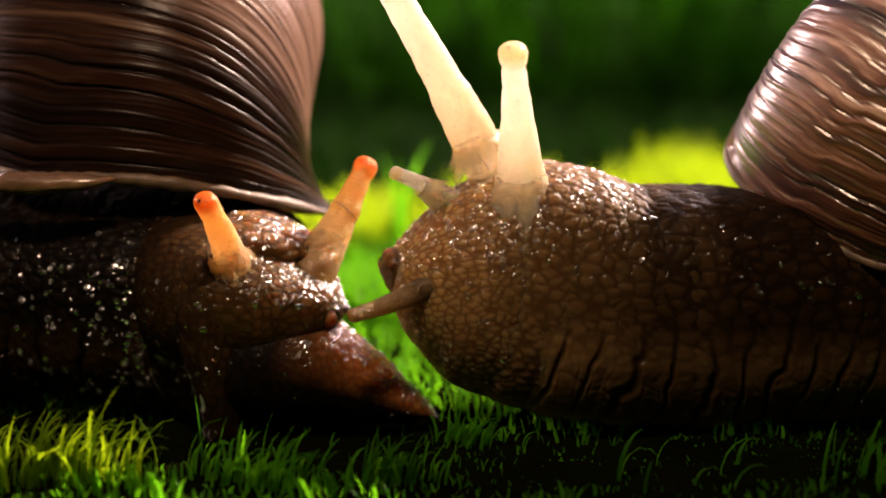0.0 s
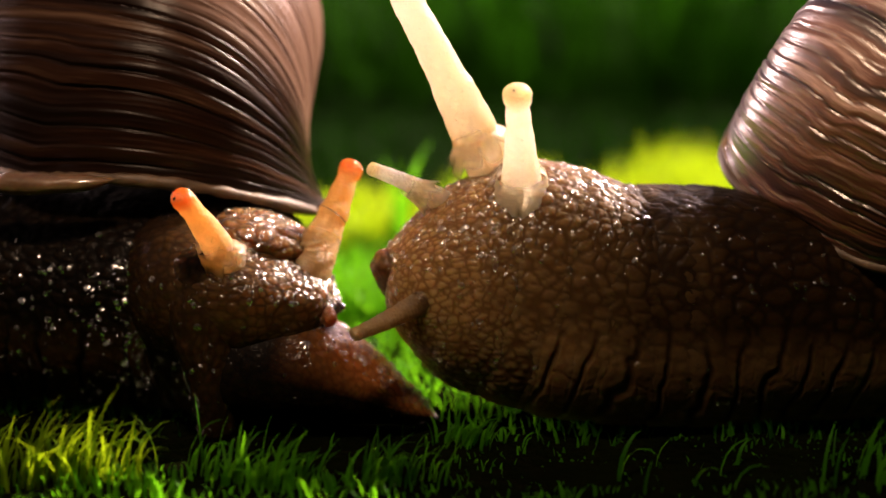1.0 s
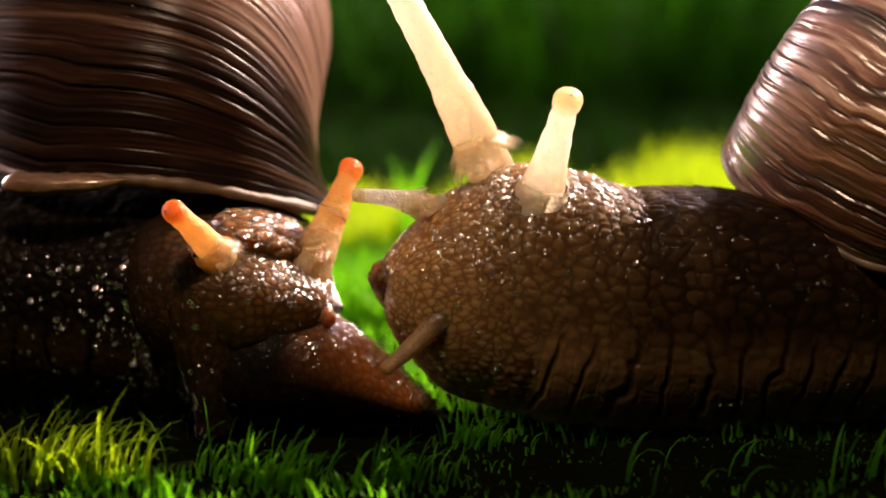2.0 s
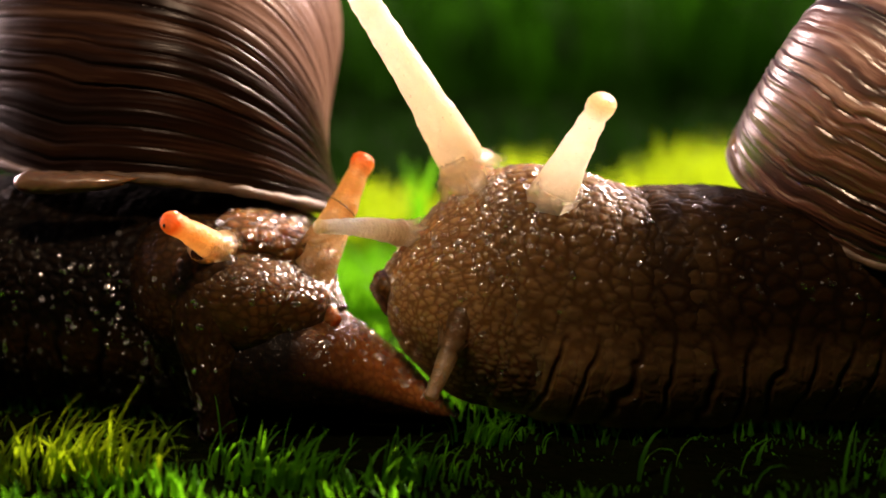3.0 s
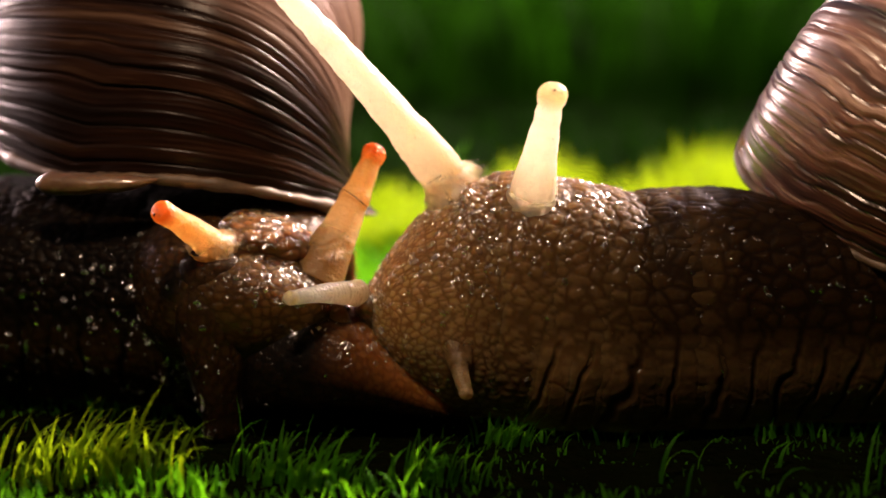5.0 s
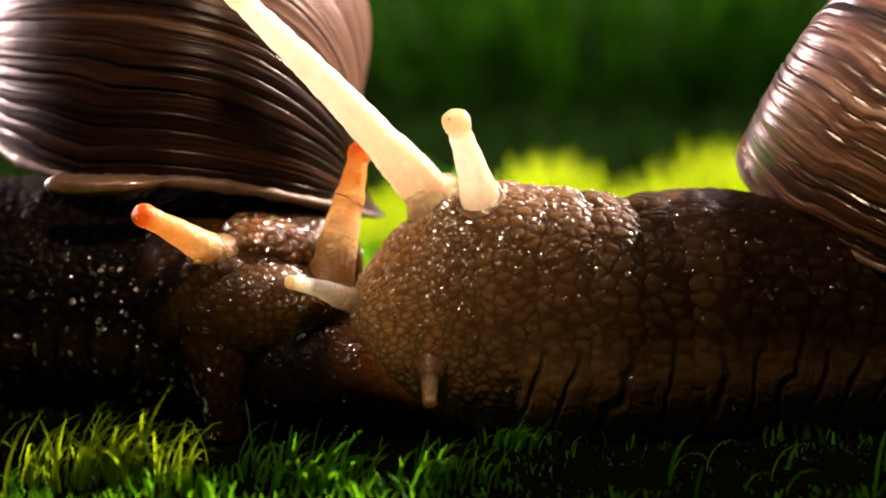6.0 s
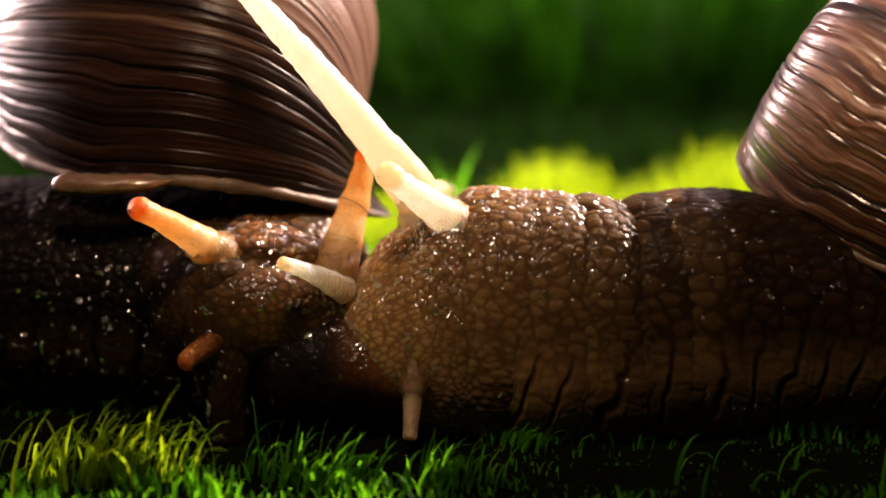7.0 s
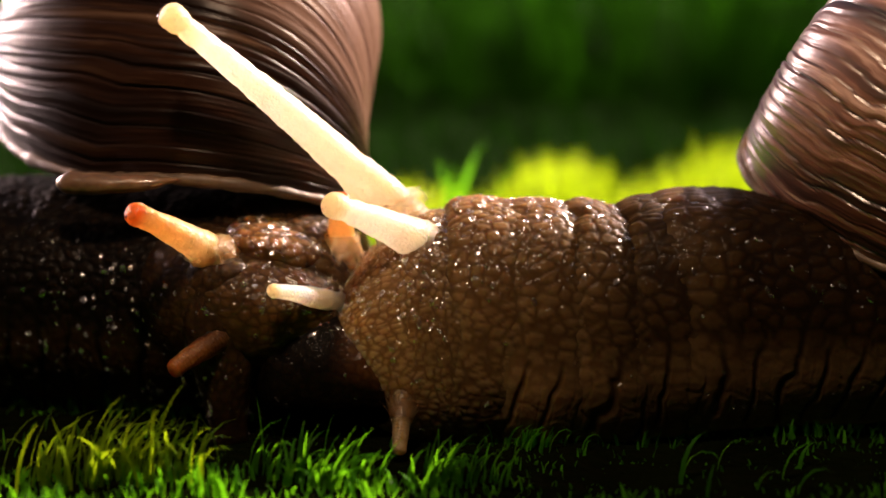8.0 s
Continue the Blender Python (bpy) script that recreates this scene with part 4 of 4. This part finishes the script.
def motions():
    crawl = [(0, 0.0), (0.5, -0.27), (1, -0.53), (1.5, -0.75), (2.8, -1.56), (3.5, -1.94), (4, -2.25), (4.7, -2.72), (5.8, -3.42), (6.5, -3.85),
             (7, -4.1), (7.5, -4.32), (8, -4.5)]
    walk(crawler, [(t, pose(x * MM, 0, 0)) for t, x in crawl])
    # head: shift in x and z, nose down in degrees; the neck pieces follow in part
    nod = [(0, 0.0, 0.0, 0), (0.5, -0.3, 0.2, 0), (1, -0.8, 0.1, 1), (1.5, -1.4, -0.1, 2), (2.8, -3.0, -0.8, 6), (3.5, -3.8, -0.8, 8), (4, -4.5, -0.9, 9),
           (4.7, -6.3, -1.3, 11), (5.8, -9.8, -2.5, 13), (6.5, -11.2, -2.9, 14), (7, -12.0, -3.4, 15), (7.5, -12.9, -4.0, 15), (8, -14.0, -4.7, 16)]
    head_joint = Vector(R_HINGE)
    nape = Vector((10, 3, 12))
    for ob, joint, share, sag in [(crawler_parts["head"], head_joint, 1.0, 0.0)] + crawler_parts["necks"]:
        keyed = []
        for t, x, z, a in nod:
            shift = Vector((x - slide(crawl, t)[0], 0, z))
            turn = pose(0, 0, 0, 0, -a, 0)
            if share < 1:
                shift = (head_joint + shift + turn @ (nape - head_joint) - nape) * share
                shift.z -= sag * a / 16
            keyed.append((t, Matrix.Translation((joint + shift) * MM) @ pose(0, 0, 0, 0, -a * (share if share == 1 else share * 0.15), 0)))
        walk(ob, keyed)
    horns = {
        "near": [
            (0, (7.2, 0.0, 19.4), (5.9, -5.5, 34.9)), (0.5, (6.9, 0.0, 19.7), (6.4, -5.5, 33.5)), (1, (7.2, 0.0, 19.5), (6.3, -5.5, 31.4)),
            (1.5, (7.5, 0.0, 19.3), (8.1, -5.5, 31.0)), (2.8, (7.1, 0.0, 18.6), (11.7, -5.5, 30.8)), (3.5, (6.4, 0.0, 18.6), (12.0, -5.5, 30.0)),
            (4, (5.8, 0.0, 18.7), (11.5, -5.5, 31.3)), (4.5, (5.0, 0.0, 18.35), (9.5, -5.5, 32.1)), (4.7, (4.7, 0.0, 18.2), (8.1, -5.5, 32.2)), (5.8, (0.6, 2.6, 17.1), (-1.9, -5.5, 29.6)),
            (6.5, (-1.0, 2.6, 16.8), (-6.4, -5.5, 27.9)), (7, (-1.7, 2.6, 16.2), (-9.8, -5.5, 24.5)), (7.5, (-2.5, 2.6, 15.6), (-13.0, -5.5, 22.8)),
            (8, (-3.9, 2.6, 14.8), (-15.0, -5.5, 21.7)),],
        "far": [
            (0, (3.4, 4.0, 24.7), (-9.9, -4.0, 48.9)), (0.5, (3.4, 4.0, 24.9), (-9.1, -4.0, 49.5)), (1, (3.4, 4.0, 25.3), (-9.2, -4.0, 49.8)),
            (1.5, (3.4, 4.0, 25.4), (-9.0, -4.0, 50.0)), (2.8, (0.8, 4.0, 23.1), (-12.9, -4.0, 47.2)), (3.5, (-0.4, 4.0, 22.6), (-15.1, -4.0, 46.1)),
            (4, (-1.2, 4.0, 22.2), (-15.6, -4.0, 46.0)), (4.7, (-2.3, 4.0, 21.8), (-18.9, -4.0, 44.3)), (5.8, (-5.0, 4.0, 20.9), (-23.5, -4.0, 41.5)),
            (6.5, (-6.2, 4.0, 20.0), (-23.6, -4.0, 41.8)), (7, (-6.8, 4.0, 20.0), (-23.8, -4.0, 42.2)), (7.5, (-8.0, 4.0, 19.4), (-25.4, -4.0, 41.0)),
            (8, (-9.6, 4.0, 19.0), (-28.8, -4.0, 37.9)),],
        "feeler_far": [
            (0, (-0.5, 1.0, 21.3), (-4.1, -1.0, 23.5)), (0.5, (-1.0, 1.0, 21.3), (-4.7, -1.0, 23.9)), (1, (-1.5, 1.0, 21.3), (-6.1, -1.0, 23.9)),
            (1.5, (-2.3, 1.0, 21.2), (-6.7, -1.5, 22.9)), (2.8, (-4.1, 1.0, 18.4), (-11.6, -5.0, 20.3)),
            (3.5, (-5.7, 1.0, 16.0), (-13.6, -6.5, 17.6)), (4, (-6.7, 1.0, 14.8), (-14.7, -7.0, 16.1)), (4.7, (-8.4, 2.6, 12.8), (-16.2, -7.0, 14.0)),
            (5.8, (-11.0, 2.6, 10.7), (-17.2, -7.0, 14.8)), (6.5, (-11.5, 2.6, 11.0), (-17.7, -7.0, 16.3)),
            (7, (-11.9, 2.6, 11.2), (-18.5, -7.0, 16.8)), (7.5, (-12.6, 2.6, 11.0), (-19.5, -7.0, 15.4)),
            (8, (-13.4, 2.6, 10.3), (-19.8, -7.0, 14.3)),],
        "feeler_near": [
            (0, (-1.0, -2.5, 13.7), (-7.6, -7.5, 12.3)), (0.5, (-1.5, -2.5, 13.2), (-7.7, -7.5, 12.1)), (1, (-0.7, -2.5, 13.0), (-7.4, -7.5, 10.7)),
            (1.5, (-0.7, -2.5, 11.8), (-6.6, -7.5, 8.9)), (2.8, (-0.8, -5.4, 10.0), (-3.3, -9.0, 6.0)), (3.5, (-0.6, -5.4, 9.5), (-1.0, -9.0, 5.4)),
            (4, (-0.5, -5.4, 9.0), (-0.1, -9.0, 6.0)), (4.7, (-1.5, -5.4, 8.6), (-0.6, -9.0, 6.1)), (5.8, (-5.0, -5.4, 7.7), (-4.6, -9.0, 5.5)),
            (6.5, (-6.5, -5.4, 6.9), (-6.9, -9.0, 5.0)), (7, (-7.5, -5.4, 6.1), (-7.7, -9.0, 2.3)), (7.5, (-7.6, -5.4, 4.9), (-8.2, -9.0, 1.5)),
            (8, (-8.9, -5.4, 3.6), (-9.0, -9.0, 0.9)),],
    }
    orange = {
        "near": [
            (0, (-18.8, -2.5, 15.5), (-20.3, -7.0, 22.2)), (0.5, (-19.3, -2.5, 15.5), (-21.2, -7.0, 22.5)),
            (1, (-19.5, -2.5, 16.1), (-22.3, -7.0, 22.5)), (1.5, (-20.0, -2.5, 16.2), (-22.9, -7.0, 22.4)),
            (2.8, (-21.4, 0.0, 15.4), (-24.9, -7.0, 20.1)), (3.5, (-21.7, 0.0, 15.9), (-25.6, -7.0, 20.7)),
            (4, (-22.4, 0.0, 15.4), (-26.4, -7.0, 21.2)), (4.7, (-23.2, 0.0, 15.7), (-27.2, -7.0, 21.3)),
            (5.8, (-23.8, 0.0, 15.4), (-29.8, -7.0, 21.2)), (6.5, (-24.3, 0.0, 15.4), (-30.8, -7.0, 21.3)),
            (7, (-24.6, 0.0, 15.6), (-31.1, -7.0, 21.7)), (7.5, (-24.9, 0.0, 15.3), (-31.2, -7.0, 21.5)),
            (8, (-25.0, 0.0, 15.2), (-31.8, -7.0, 21.1)),],
        "far": [
            (0, (-11.3, 2.0, 15.3), (-7.1, 6.0, 23.3)), (0.5, (-11.6, 2.0, 15.6), (-8.3, 6.0, 22.9)), (1, (-11.8, 2.0, 15.4), (-8.5, 6.0, 23.1)),
            (1.5, (-12.1, 2.0, 15.5), (-9.0, 6.0, 23.1)), (2.8, (-13.2, 2.0, 15.6), (-9.2, 6.0, 23.6)), (3.5, (-13.1, 2.0, 15.6), (-9.3, 6.0, 23.9)),
            (4, (-13.7, 2.0, 15.6), (-9.5, 6.0, 24.3)), (4.7, (-14.3, 2.0, 15.7), (-9.8, 6.0, 24.6)), (5.8, (-14.6, 2.0, 15.3), (-12.0, 6.0, 24.9)),
            (6.5, (-14.6, 2.0, 15.1), (-12.4, 6.0, 24.9)), (7, (-14.9, 2.0, 15.0), (-12.2, 6.0, 24.4)), (7.5, (-14.9, 3.0, 14.9), (-13.1, 5.0, 23.4)),
            (8, (-15.0, 4.0, 14.7), (-15.0, 4.6, 20.4)),],
        "feeler_near": [
            (0, (-16.5, 3.0, 8.1), (-16.8, 1.0, 8.4)), (0.5, (-16.5, 3.0, 8.1), (-16.8, 1.0, 8.4)), (1, (-16.5, 3.0, 8.2), (-16.8, 1.0, 8.4)),
            (1.5, (-16.8, 3.0, 8.3), (-17.1, 1.0, 8.5)), (2.8, (-18.1, 3.0, 8.1), (-18.4, 1.0, 8.4)), (3.5, (-18.5, 3.0, 8.1), (-18.8, 1.0, 8.4)),
            (4, (-19.2, 3.0, 8.1), (-19.5, 1.0, 8.4)), (4.7, (-20.0, 3.0, 8.2), (-20.3, 1.0, 8.4)), (5.8, (-22.7, 1.0, 8.4), (-23.3, -2.0, 8.7)),
            (6.5, (-24.7, -4.0, 9.1), (-26.7, -8.5, 9.0)), (7, (-25.3, -4.0, 9.1), (-27.1, -8.5, 8.5)), (7.5, (-25.8, -4.0, 9.0), (-27.7, -8.5, 8.4)),
            (8, (-25.2, -4.0, 9.2), (-28.4, -8.5, 7.8)),],
        "feeler_far": [
            (0, (-11.5, 0.0, 11.3), (-10.2, -1.0, 10.2)), (0.5, (-11.5, 0.0, 11.3), (-10.2, -1.0, 10.2)),
            (1, (-11.5, 0.0, 11.4), (-10.2, -1.0, 10.3)), (1.5, (-11.8, -0.0, 11.5), (-10.4, -1.0, 10.4)),
            (2.8, (-13.1, 0.0, 11.3), (-11.7, -1.0, 10.2)), (3.5, (-13.2, 0.0, 11.3), (-11.5, -1.0, 9.4)),
            (4, (-13.6, 0.0, 11.1), (-12.1, -1.0, 8.9)), (4.7, (-13.9, 0.0, 11.1), (-12.1, -1.0, 8.2)), (5.8, (-14.3, 0.0, 11.6), (-11.9, -1.0, 7.1)),
            (6.5, (-14.7, 0.0, 10.5), (-13.1, -1.0, 6.5)), (7, (-15.1, 0.0, 10.5), (-14.0, -1.0, 6.2)), (7.5, (-15.6, 0.0, 10.4), (-14.9, -1.0, 5.9)),
            (8, (-16.2, 0.0, 10.3), (-15.4, -1.0, 5.8)),],
    }
    for key, rows in horns.items():
        ob = crawler_parts[key]
        long = {"near": 17.5, "far": 32.0, "feeler_far": 9.5, "feeler_near": 9.5}[key]
        keyed = []
        for t, b, q in rows:
            off = Vector((slide(crawl, t)[0], 0, 0))
            keyed.append((t, horn_pose(Vector(b) - off, Vector(q) - off, long)))
        walk(ob, keyed)
        walk(crawler_parts["roots"][key], [(t, sleeve_pose(Vector(b) - Vector((slide(crawl, t)[0], 0, 0)), Vector(q) - Vector((slide(crawl, t)[0], 0, 0)), 0.3 if key != "near" else 1.7 if t < 5.5 else 3.0)) for t, b, q in rows])
    for key, rows in orange.items():
        ob = waiter_parts[key]
        long = {"near": 12.0, "far": 14.0, "feeler_near": 6.5, "feeler_far": 7.0}[key]
        walk(ob, [(t, horn_pose(b, q, long)) for t, b, q in rows])
        if key in waiter_parts["roots"]:
            walk(waiter_parts["roots"][key], [(t, sleeve_pose(b, q, 1.9 if key == "near" and t > 2 else 0.3)) for t, b, q in rows])
    draw_back = [(0, 0.0, 0.0), (0.5, -0.3, 0.2), (1, -0.5, 0.3), (1.5, -0.9, 0.4), (2.8, -2.0, 0.2), (3.5, -2.3, 0.2), (4, -2.9, 0.2), (4.7, -3.5, 0.2),
                 (5.8, -4.1, 0.1), (6.5, -4.3, 0.0), (7, -4.5, -0.2), (7.5, -4.7, -0.3), (8, -4.8, -0.4)]
    for key in ("head", "lobe", "fold"):
        walk(waiter_parts[key], [(t, pose(x * MM, 0, z * MM)) for t, x, z in draw_back])


motions()
